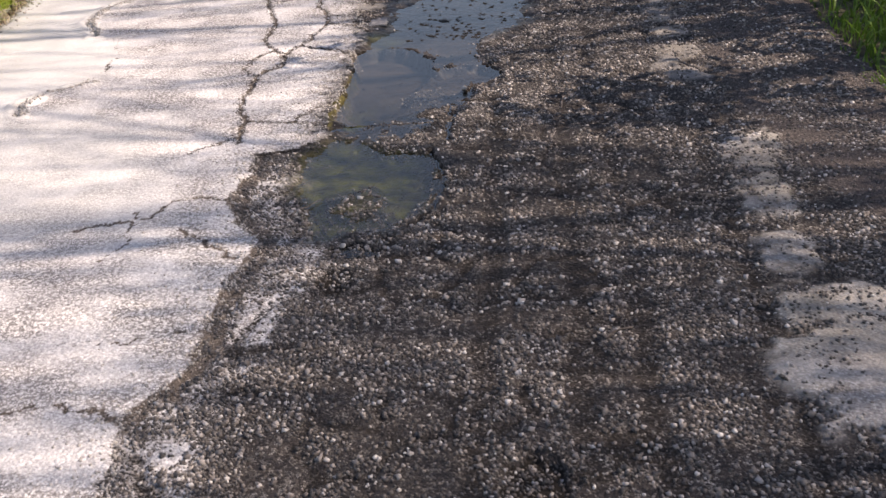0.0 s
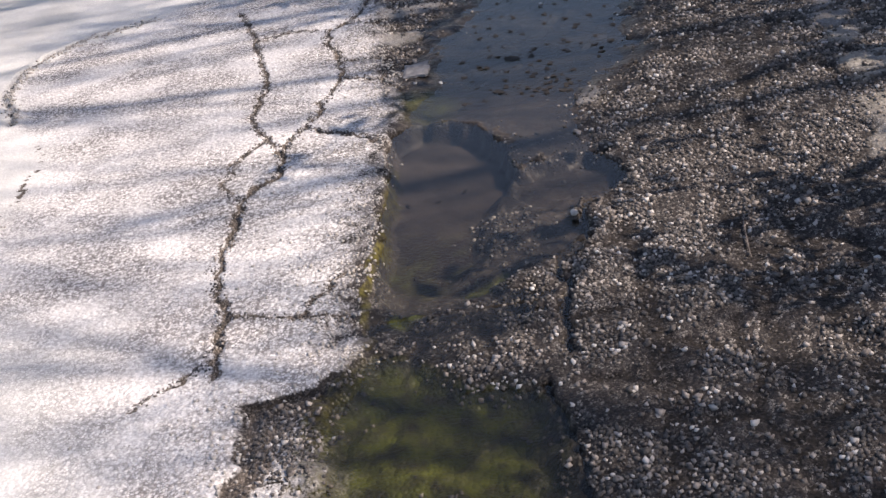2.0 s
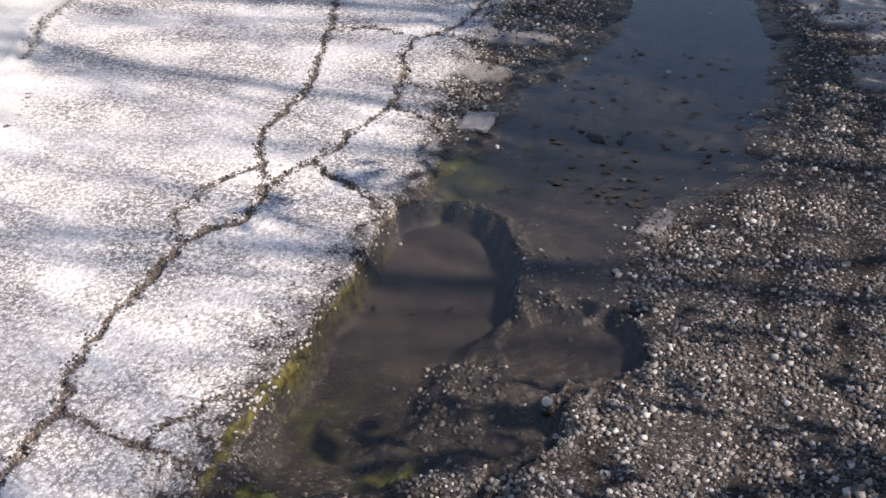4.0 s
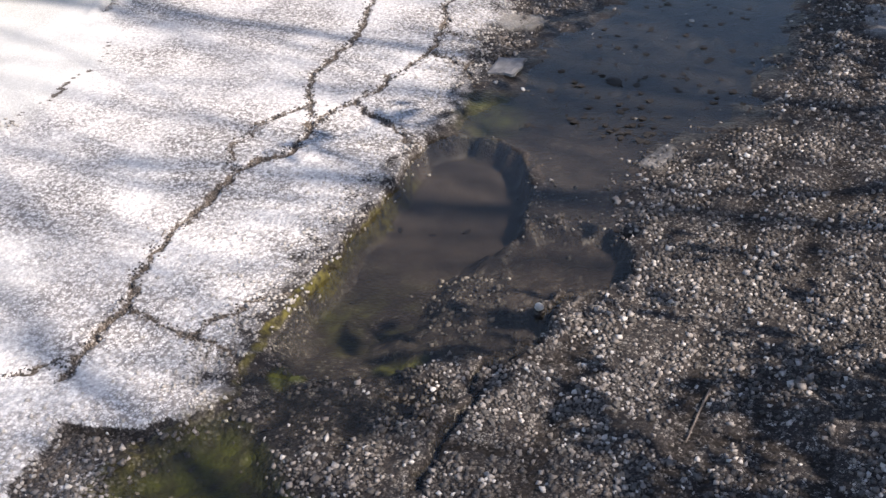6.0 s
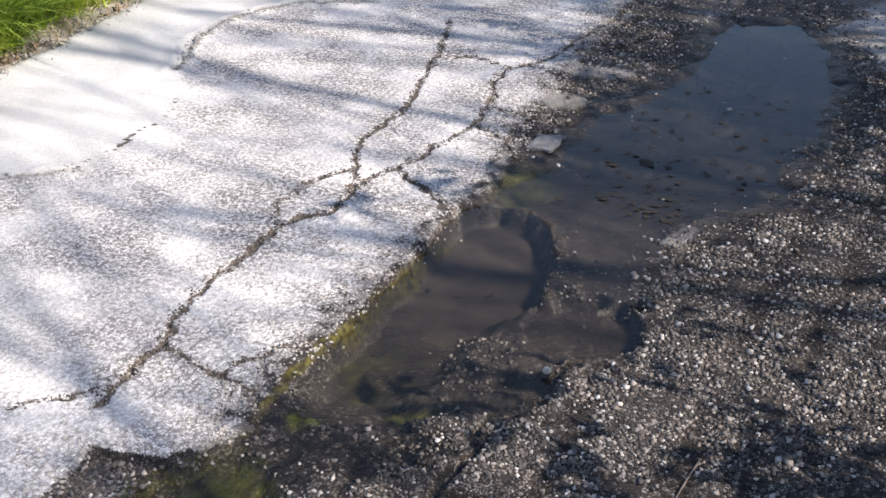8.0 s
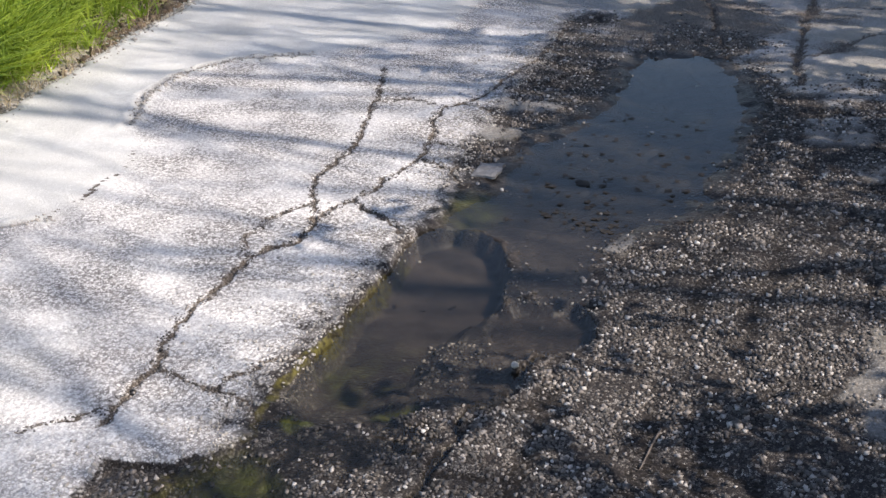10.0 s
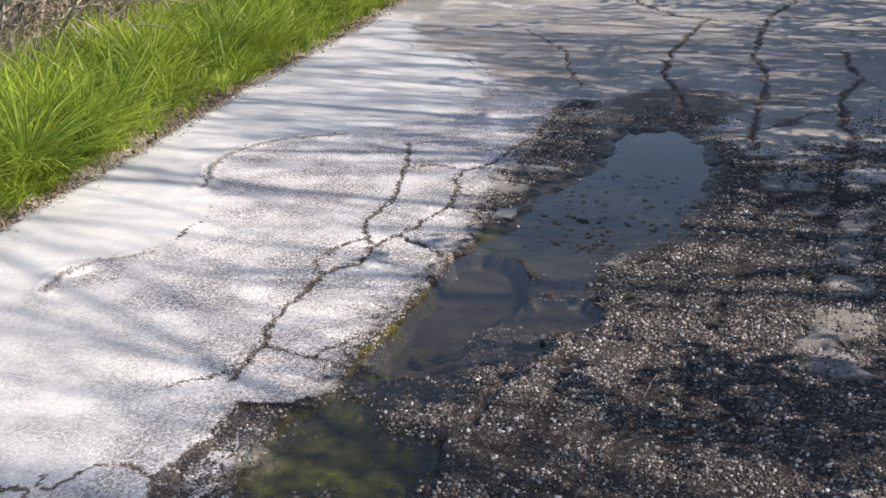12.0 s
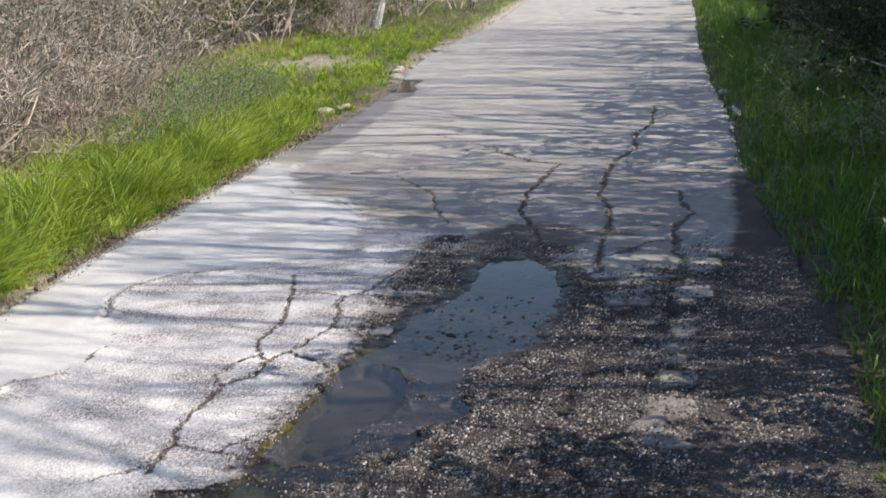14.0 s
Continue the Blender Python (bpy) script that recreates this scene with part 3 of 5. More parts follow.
        often = 7 if k in distant_cracks else 20
        jx = wx[s] + wild * rough(x[s], y[s], often, 100 + k) + fray * rough(x[s], y[s], 75, 300 + k, 1)
        jy = wy[s] + wild * rough(x[s], y[s], often, 150 + k) + fray * rough(x[s], y[s], 75, 350 + k, 1)
        d = line_distance(jx, jy, pts)
        width = w * (0.95 if k not in distant_cracks else 1.0) * ((0.34 if k not in distant_cracks else 0.48) + 0.5 * lattice(x[s] * 11, y[s] * 11, 200 + k))
        cut = step(1.25, 0.35, d / width)
        if k not in distant_cracks and k < len(CRACKS) - 2:
            z[s] -= 0.6 * deep * cut
            dirt[s] = np.maximum(dirt[s], np.clip(1.2 - 0.5 * d / width, 0, 1))
            soil[s] = np.maximum(soil[s], np.clip(1.1 - 0.9 * d / width, 0, 1) * step(0.45, 0.75, lattice(x[s] * 7, y[s] * 7, 250 + k)))
        else:
            z[s] -= deep * cut
            soil[s] = np.maximum(soil[s], np.clip(1.1 - 0.62 * d / width, 0, 0.9) * (0.45 + 0.55 * lattice(x[s] * 9, y[s] * 9, 250 + k)))
            dirt[s] = np.maximum(dirt[s], np.clip(1.2 - 0.45 * d / width, 0, 0.8) * (0.3 if k >= len(CRACKS) - 2 else 1))
    dirt = np.maximum(dirt, 0.85 * step(0.045, 0.02, np.abs(wx - edge - 0.03 - 0.02 * rough(x, y, 6, 89))) * step(-0.12, -0.25, y) * step(-2.0, -1.7, y))
    soil = np.maximum(soil, 0.8 * step(0.5, 0.8, lattice(x * 8, y * 8, 90)) * step(0.045, 0.02, np.abs(wx - edge - 0.03 - 0.02 * rough(x, y, 6, 89))) * step(-0.12, -0.25, y) * step(-2.0, -1.7, y))
    for k, pts in enumerate(LIPS):
        d = line_distance(wx, wy, pts)
        d2 = d + 0.03 * rough(x, y, 7, 78) + 0.012 * rough(x, y, 24, 79)
        plain = np.maximum(plain, 0.95 * step(0.05, 0.03, d2) * step(0.004, 0.014, d2) * step(0.1, 0.4, lattice(x * 6, y * 6, 80 + k)))
        z = z - 0.012 * step(0.012, 0.004, d) + (0.011 if k < 2 else 0.006) * step(0.026, 0.008, np.abs(d - 0.024)) * (0.4 + 0.6 * lattice(x * 25, y * 25, 77))
        soil = np.maximum(soil, (0.9 if k < 2 else 0.6) * step(0.010, 0.003, d) * (0.5 + 0.5 * lattice(x * 30, y * 30, 9)))
        crumb_mask = np.maximum(crumb_mask, 0.8 * step(0.05, 0.02, d) * (k < 2))
    ledge = step(-0.018, 0.03, inside_distance(wx, wy, LEDGE) + 0.04 * rough(x, y, 20, 88))
    ledge = ledge * step(-0.004, 0.012, wx - edge)
    inner = inside_distance(wx, wy, POTHOLE) + 0.075 * rough(x, y, 11, 86) * step(0.16, 0.26, x) * step(0.75, 0.6, y)
    soft = np.maximum(step(0.66, 0.50, y) * step(0.14, 0.22, x), step(0.32, 0.22, y))
    hole = step(-0.012 - 0.05 * soft, 0.018 + 0.07 * soft, inner)
    pit = step(-0.008, 0.010, inside_distance(wx, wy, SIDE_PIT) + 0.02 * rough(x, y, 16, 87))
    near = inside_distance(wx, wy, NEAR_POOL)
    near_in = step(-0.02, 0.06, near)
    distant = inside_distance(wx, wy, FAR_POOL) + 0.035 * rough(x, y, 9, 85)
    distant_in = step(-0.05, 0.08, distant)
    deep_in = step(-0.05, 0.1, inside_distance(wx, wy, FAR_DEEP))
    bump = rough(x, y, 26, 91)
    for cx, cy, rx, ry, deep in HOLLOWS:
        low = step(1.15, 0.75, np.hypot((wx - cx) / rx, (wy - cy) / ry) + 0.3 * rough(x, y, 18, 93))
        z, soil = z - deep * low, np.maximum(soil, 0.8 * low)
    band = step(-0.05, 0.05, inside_distance(wx, wy, BAND) + 0.03 * rough(x, y, 14, 84)) * (1 - ledge)
    z = z * (1 - 0.6 * band) - 0.021 * band + 0.006 * bump * band
    z = z * (1 - 0.6 * ledge) - 0.035 * ledge + 0.009 * bump * ledge * (1 - 0.85 * hole)
    isle = step(-0.04, 0.05, inside_distance(wx, wy, ISLAND) + 0.04 * rough(x, y, 12, 82))
    near_in = near_in * (1 - 0.72 * isle)
    z = z * (1 - hole) + hole * (-0.079 + 0.004 * rough(x, y, 4, 76, 2) + 0.0015 * rough(x, y, 30, 75, 2))
    z = z - pit * 0.014 * (1 - hole) - near_in * 0.034 * (1 + 0.25 * bump) - distant_in * (0.017 + 0.005 * bump) - deep_in * 0.014
    moss = (0.55 + 0.45 * lattice(x * 22, y * 22, 92)) * step(0.020, 0.005, np.abs(wx - edge - 0.008)) * step(-0.1, 0.05, y) * step(1.0, 0.85, y)
    moss = np.maximum(moss, 0.55 * step(0.07, 0.02, np.abs(near + 0.01)) * step(0.2, 0.0, x) * step(-0.75, -0.5, y))
    green = 0.34 * step(0.12, 0.03, np.hypot(x - 0.21, (y - 1.2) * 0.7))
    # sun and shade painted on the pothole floor: light mud above, dark soil colour below
    sunlit_half = step(0.45, 0.68, y + 0.10 * rough(x, y, 8, 95))
    soil = np.maximum(soil * (1 - hole), hole * (1 - sunlit_half) * (0.56 + 0.12 * bump))
    mud = np.maximum(hole * (0.35 + 0.6 * sunlit_half), pit * 0.55)
    mud = np.maximum(mud, ledge * (0.34 + 0.2 * bump))
    mud = np.maximum(mud, np.maximum(distant_in * 0.6, band * 0.5))
    mire = step(1.2, 0.7, np.hypot((wx - 0.22) / 0.23, (wy - 0.05) / 0.15) + 0.5 * rough(x, y, 14, 96))
    soil = np.maximum(soil, 0.42 * mire * (0.7 + 0.6 * bump))
    z = z - mire * (1 - hole) * (0.011 + 0.006 * bump)
    soil = np.maximum(soil, distant_in * 0.25)
    dirt = np.maximum(dirt, 0.62 * step(0.5, 0.1, np.hypot((x - 0.62) / 0.9, (y - 3.15) / 0.75) - 0.25 + 0.5 * rough(x, y, 4, 58)) * step(0.15, 0.3, x) * (1 - distant_in))
    algae = np.maximum(np.maximum(near_in * (0.7 + 0.3 * bump) * (1 - 0.55 * step(0.27, 0.42, x)), green), hole * step(0.62, 0.30, y) * np.clip(0.10 + 0.35 * bump, 0, 1))
    for cx, cy, r in ((0.31, 0.19, 0.035), (0.15, 0.06, 0.030), (0.36, 0.20, 0.02)):
        algae = np.maximum(algae, 0.6 * step(1.2, 0.6, np.hypot(wx - cx, wy - cy) / r + 0.6 * rough(x, y, 22, 74)))
    wet = np.maximum.reduce([step(-0.09, 0.0, near), step(-0.18, 0.0, distant), ledge * 0.5, band * 0.45, mire * 0.6, hole * 0.8, pit])
    gutter = step(-0.03, 0.03, np.interp(y, LEFT_Y, LEFT_X) + 0.34 - wx + 0.12 * rough(x, y, 1.5, 94)) * step(5.6, 6.6, y) * step(13.2, 12.6, y)
    wet = np.clip(np.maximum(wet, gutter * 0.8) + 0.35 * broken * (rough(x, y, 3, 97) > 0.15) * (1 - wet), 0, 1)
    z = z - gutter * (0.006 + 0.018 * step(10.9, 11.4, y))
    plain = np.maximum(plain, 0.24 * step(4.8, 7.5, y)) * (1 - soil)
    ragged = 0.05 * rough(x, y, 3.5, 98) + 0.03 * rough(x, y, 18, 99)
    out = np.maximum(np.interp(y, LEFT_Y, LEFT_X) - x, x - np.interp(y, RIGHT_Y, RIGHT_X)) + ragged
    z = z - 0.12 * step(-0.03, 0.06, out)
    joint = joint * (1 - wet)
    z = z + np.interp(y, RISE_Y, RISE_Z)
    return z, dict(worn=worn, grey=grey, plain=plain, tar=tar, soil=soil, dirt=dirt, crumb=np.clip(crumb_mask * 1.2, 0, 1), silt=np.clip(distant_in * (0.55 + 0.2 * bump) + 0.5 * deep_in, 0, 0.95) * step(1.08, 1.3, y), mud=mud, algae=algae, moss=moss, wet=wet), broken * (1 - 0.85 * joint) * (1 - 0.6 * ledge) * (1 - 0.4 * band) * (1 - 0.6 * mire), plate


def spaced(*runs):
    return np.concatenate([np.arange(a, b - s * 0.5, s) for a, b, s in runs])


def build_road():
    gx = spaced((-2.61, -1.3, 0.03), (-1.3, -0.6, 0.014), (-0.6, -0.42, 0.010), (-0.42, 0.75, 0.0068), (0.75, 0.95, 0.010), (0.95, 1.7, 0.016), (1.7, 2.36, 0.03))
    gy = spaced((-9, -2.9, 0.1), (-2.9, -2.3, 0.016), (-2.3, -0.6, 0.011), (-0.6, 1.75, 0.0068), (1.75, 2.7, 0.012), (2.7, 6.0, 0.020), (6, 12, 0.05), (12, 30, 0.2), (30, 81, 1.0))
    x, y = [a.ravel() for a in np.meshgrid(gx, gy)]
    z, masks, _, _ = road_fields(x, y)
    n, rows = len(gx), len(gy)
    i = (np.arange(rows - 1)[:, None] * n + np.arange(n - 1)[None, :]).ravel()
    me = mesh_from("road", np.stack([x, y, z], 1), np.stack([i, i + 1, i + n + 1, i + n], 1), ASPHALT)
    for name, v in masks.items():
        me.attributes.new(name, "FLOAT", "POINT").data.foreach_set("value", v.astype(np.float32))
    return tagged(new("road", me), "narrow country road of cracked, potholed, weathered asphalt", "road", kind="structure")


def verge_height(x, y):
    l, r = np.interp(y, LEFT_Y, LEFT_X), np.interp(y, RIGHT_Y, RIGHT_X)
    out = np.maximum(l - x, x - r)
    z = -0.25 + 0.235 * step(-0.30, -0.02, out) + 0.10 * step(0.0, 1.6, out) + 0.02 * rough(x, y, 2.5, 301) * step(-0.05, 0.4, out)
    return z + np.interp(y, RISE_Y, RISE_Z) + 0.5 * step(6, 40, np.abs(x)) * rough(x, y, 0.05, 303)


def build_ground():
    gx = spaced((-600, -60, 60), (-60, -6, 3), (-6, 6, 0.1), (6, 60, 3), (60, 601, 60))
    gy = spaced((-600, -60, 60), (-60, -6, 3), (-6, 24, 0.16), (24, 90, 3), (90, 631, 60))
    x, y = [a.ravel() for a in np.meshgrid(gx, gy)]
    n, rows = len(gx), len(gy)
    i = (np.arange(rows - 1)[:, None] * n + np.arange(n - 1)[None, :]).ravel()
    me = mesh_from("ground", np.stack([x, y, verge_height(x, y)], 1), np.stack([i, i + 1, i + n + 1, i + n], 1), SOIL)
    sandy = step(0.45, 0.12, np.maximum(np.interp(y, LEFT_Y, LEFT_X) - x, x - np.interp(y, RIGHT_Y, RIGHT_X)) + 0.15 * rough(x, y, 4, 305)) * (x < 0)
    sandy = np.maximum(sandy, 0.7 * step(1.3, 0.3, np.hypot((x + 4.0) / 0.9, (y - 14.4) / 1.3) + 0.3 * rough(x, y, 2, 306)))
    me.attributes.new("sandy", "FLOAT", "POINT").data.foreach_set("value", (sandy * (0.25 + 0.75 * np.maximum(step(6.6, 5.4, y), step(12, 13, y)))).astype(np.float32))
    return tagged(new("ground", me), "sandy soil verge with dead grass beside the road", "ground", kind="structure")


ROAD = build_road()
build_ground()


def puddle(name, label, x0, x1, y0, y1, z=WATER_Z):
    bm = bmesh.new()
    bmesh.ops.create_grid(bm, x_segments=6, y_segments=6, size=0.5)
    for v in bm.verts:
        v.co = Vector((x0 + (v.co.x + 0.5) * (x1 - x0), y0 + (v.co.y + 0.5) * (y1 - y0), z))
    ob = part(name, bm, WATER)
    ob.visible_shadow = False
    return tagged(ob, label, "puddle", kind="structure")


puddle("water_near", "shallow green algae puddle in a broken hollow of the road", -0.08, 0.5, -1.0, 0.07)
puddle("water_gutter", "thin rainwater standing in the gutter by the grass", -2.3, -1.6, 10.8, 13.2, -0.016)
puddle("water_far", "clear rainwater in the pothole and the hollow behind it", 0.06, 1.0, 0.08, 2.95)


# ---- loose gravel ----
def pebbles(name, x, y, size, lift, rng, mat=None, top=None):
    """Small angular stones as one mesh, sunk a little into the road."""
    turn = np.radians(np.arange(0, 360, 60))
    base = np.stack([0.9 * np.cos(turn), 0.9 * np.sin(turn), np.where(np.arange(6) % 2 == 0, 0.6, -0.6)], 1)
    tri = np.array([(0, 2, 4), (5, 3, 1), (0, 1, 2), (1, 3, 2), (2, 3, 4), (3, 5, 4), (4, 5, 0), (5, 1, 0)])
    n = len(x)
    v = base[None] * (1 + rng.uniform(-0.3, 0.3, (n, 6, 1))) + rng.uniform(-0.28, 0.28, (n, 6, 3))
    v *= np.stack([size, size * rng.uniform(0.6, 1.0, n), size * rng.uniform(0.6, 0.95, n)], 1)[:, None]
    a = rng.uniform(0, 6.283, n)
    c, s = np.cos(a)[:, None], np.sin(a)[:, None]
    vx, vy = v[..., 0] * c - v[..., 1] * s, v[..., 0] * s + v[..., 1] * c
    z = road_fields(x, y)[0]
    if top:
        z = top(z, verge_height(x, y))
    co = np.stack([vx + x[:, None], vy + y[:, None], v[..., 2] + (z + size * lift)[:, None]], 2)
    f = (tri[None] + 6 * np.arange(n)[:, None, None]).reshape(-1, 3)
    return new(name, mesh_from(name, co.reshape(-1, 3), f, mat or GRAVEL, True))


def build_gravel():
    rng = np.random.default_rng(5)
    gap = 0.0097
    gx, gy = np.meshgrid(np.arange(-0.95, 2.05, gap), np.arange(-2.5, 3.5, gap * 0.87))
    gx = gx + gap * 0.5 * (np.arange(gx.shape[0]) % 2)[:, None]
    x, y = gx.ravel() + rng.normal(0, 0.0024, gx.size), gy.ravel() + rng.normal(0, 0.0024, gx.size)
    z, m, broken, plate = road_fields(x, y)
    edge = np.interp(y, EDGE_Y, EDGE_X)
    near_edge = np.exp(-np.clip(edge - x, 0, 9) / 0.08) * (0.4 + 0.6 * step(-0.12, 0.05, y))
    lumpy = step(0.28, 0.5, lattice(x * 9, y * 9, 7))
    keep = np.maximum(broken * (0.20 + 0.74 * lumpy), 0.55 * near_edge * (x < edge))
    pool = inside_distance(x, y, FAR_POOL) + 0.03 * rough(x, y, 14, 8)
    keep *= 1 - 0.93 * np.maximum(step(-0.10, -0.02, pool), step(-0.16, -0.08, pool) * (y < 1.3) * (x < 0.5))
    keep *= 1 - 0.7 * step(-0.03, 0.05, inside_distance(x, y, BAND) + 0.04 * rough(x, y, 14, 10))
    keep *= 1 - 0.72 * step(-0.01, 0.03, inside_distance(x, y, LEDGE))
    keep *= 1 - 0.88 * ((x > 0.12) & (x < 0.55) & (y > 0.93) & (y < 1.3))
    keep *= 1 - 0.5 * step(1.2, 0.7, np.hypot((x - 0.22) / 0.25, (y - 0.03) / 0.17) + 0.4 * rough(x, y, 14, 14))
    for _, _, pts in NEAR_CRACKS_AND_STEP[-2:]:
        keep *= step(0.008, 0.020, line_distance(x + 0.012 * rough(x, y, 20, 13), y, pts))
    keep *= 1 - 0.94 * step(-0.02, 0.05, inside_distance(x, y, NEAR_POOL) + 0.05 * rough(x, y, 9, 12)) * step(-0.78, -0.58, y)
    keep *= 1 - np.clip(m["mud"] * 0.9 + m["algae"], 0, 0.97)
    keep *= np.where(z < WATER_Z - 0.024, 0.08, np.where((z < WATER_Z - 0.006) & (y > 1.05), 0.05, 1)) * (1 - 0.8 * plate)
    keep *= 1 - 0.62 * m["tar"] * step(0.75, 0.35, lattice(x * 6, y * 3, 9))
    for share, pts in MOUNDS:
        keep = np.maximum(keep, share * step(-0.02, 0.02, inside_distance(x, y, pts) + 0.03 * rough(x, y, 16, 15)) * (0.55 + 0.45 * step(0.3, 0.5, lattice(x * 16, y * 16, 16))))
    keep *= np.interp(y, [-2.7, 2.6, 3.0, 3.4], [1, 1, 0.85, 0.3])
    ok = rng.uniform(0, 1, len(x)) < keep
    pale = ok & (x < edge + 0.015)
    tagged(pebbles("pale_crumbs", x[pale], y[pale], rng.uniform(0.0025, 0.0065, pale.sum()), 0.15, rng, CRUMBS), "pale crumbs of asphalt along the pothole's rim", "gravel", kind="stuff")
    ok &= ~pale
    x, y = x[ok], y[ok]
    size = np.clip(rng.lognormal(math.log(0.0050), 0.30, len(x)), 0.0024, 0.0098)
    # the largest stones beside the pothole are built one by one at the end
    beside = (x > 0.47) & (x < 0.80) & (y > -0.02) & (y < 0.52)
    single = np.flatnonzero(beside & (size > 0.0054))[:300]
    own = np.stack([x[single], y[single], size[single]], 1)
    x, y, size = np.delete(x, single), np.delete(y, single), np.delete(size, single)
    tagged(pebbles("gravel", x, y, size, 0.15, rng), "loose grey, brown and white gravel left by the broken asphalt", "gravel", kind="stuff")
    px, py = [], []
    for w, _, pts in MAIN_CRACKS + SIDE_CRACKS:
        for (ax, ay), (bx, by) in zip(pts, pts[1:]):
            k = int(420 * math.hypot(bx - ax, by - ay))
            u = rng.uniform(0, 1, k)
            px.append(ax + (bx - ax) * u + rng.normal(0, w * 0.9, k))
            py.append(ay + (by - ay) * u + rng.normal(0, w * 0.9, k))
    px, py = np.concatenate(px), np.concatenate(py)
    tagged(pebbles("crack_crumbs", px, py, rng.uniform(0.0015, 0.0042, len(px)), 0.3, rng), "dark crumbs of asphalt lying in the cracks", "gravel", kind="stuff")
    px, py = [], []
    for pts in LIPS[:2]:
        for (ax, ay), (bx, by) in zip(pts, pts[1:]):
            k = int(500 * math.hypot(bx - ax, by - ay))
            u = rng.uniform(0, 1, k)
            px.append(ax + (bx - ax) * u + rng.normal(0.02, 0.012, k))
            py.append(ay + (by - ay) * u + rng.normal(0, 0.012, k))
    px, py = np.concatenate(px), np.concatenate(py)
    tagged(pebbles("lip_crumbs", px, py, rng.uniform(0.002, 0.0065, len(px)), 0.3, rng, CRUMBS), "white crumbs broken from the raised lip of the top layer", "gravel", kind="stuff")
    n = 5200
    y = rng.uniform(0.2, 8.5, n)
    x = np.interp(y, LEFT_Y, LEFT_X) - 0.02 - np.abs(rng.normal(0, 0.11, n))
    ok = rng.uniform(0, 1, n) < step(0.35, 0.7, lattice(x * 3, y * 2.2, 27))
    tagged(pebbles("plant_litter", x[ok], y[ok], np.clip(rng.lognormal(math.log(0.009), 0.45, ok.sum()), 0.003, 0.03), 0.35, rng, LITTER, np.maximum), "brown dead leaves and stalk bits lying along the asphalt's edge", "litter", kind="stuff")
    n = 6000
    y = np.where(rng.uniform(0, 1, n) < 0.85, rng.uniform(0.3, 7.0, n), rng.uniform(7, 16, n))
    x = np.interp(y, LEFT_Y, LEFT_X) + rng.normal(-0.035, 0.05, n)
    tagged(pebbles("edge_gravel", x, y, np.clip(rng.lognormal(math.log(0.005), 0.4, n), 0.002, 0.016), 0.3, rng, CRUMBS, np.maximum), "pale crumbs of stone along the road's edge", "gravel", kind="stuff")
    return own


OWN_STONES = build_gravel()


# ---- grass ----
def blades(name, x, y, z, length, width, lean, mat, rng, way=None):
    n = len(x)
    a, b = rng.uniform(0, 6.283, n), rng.uniform(0, 6.283, n)
    a = a if way is None else way
    levels = np.array([0.0, 0.4, 0.75, 1.0])
    dx, dy = np.cos(a), np.sin(a)
    sx, sy = np.cos(b), np.sin(b)
    co = np.zeros((n, 7, 3))
    for k, u in enumerate(levels):
        out = lean * length * u ** 1.8
        px, py = x + dx * out, y + dy * out
        pz = z + length * u * (1 - 0.35 * np.clip(lean, 0, 1.5) * u)
        w = width * (1, 0.85, 0.5, 0)[k] * 0.5
        if k < 3:
            co[:, 2 * k] = np.stack([px - sx * w, py - sy * w, pz], 1)
            co[:, 2 * k + 1] = np.stack([px + sx * w, py + sy * w, pz], 1)
        else:
            co[:, 6] = np.stack([px, py, pz], 1)
    o = 7 * np.arange(n)[:, None]
    quads = np.concatenate([o + [[0, 1, 3, 2]], o + [[2, 3, 5, 4]]])
    return new(name, mesh_from(name, co.reshape(-1, 3), [quads, o + [[4, 5, 6]]], mat))


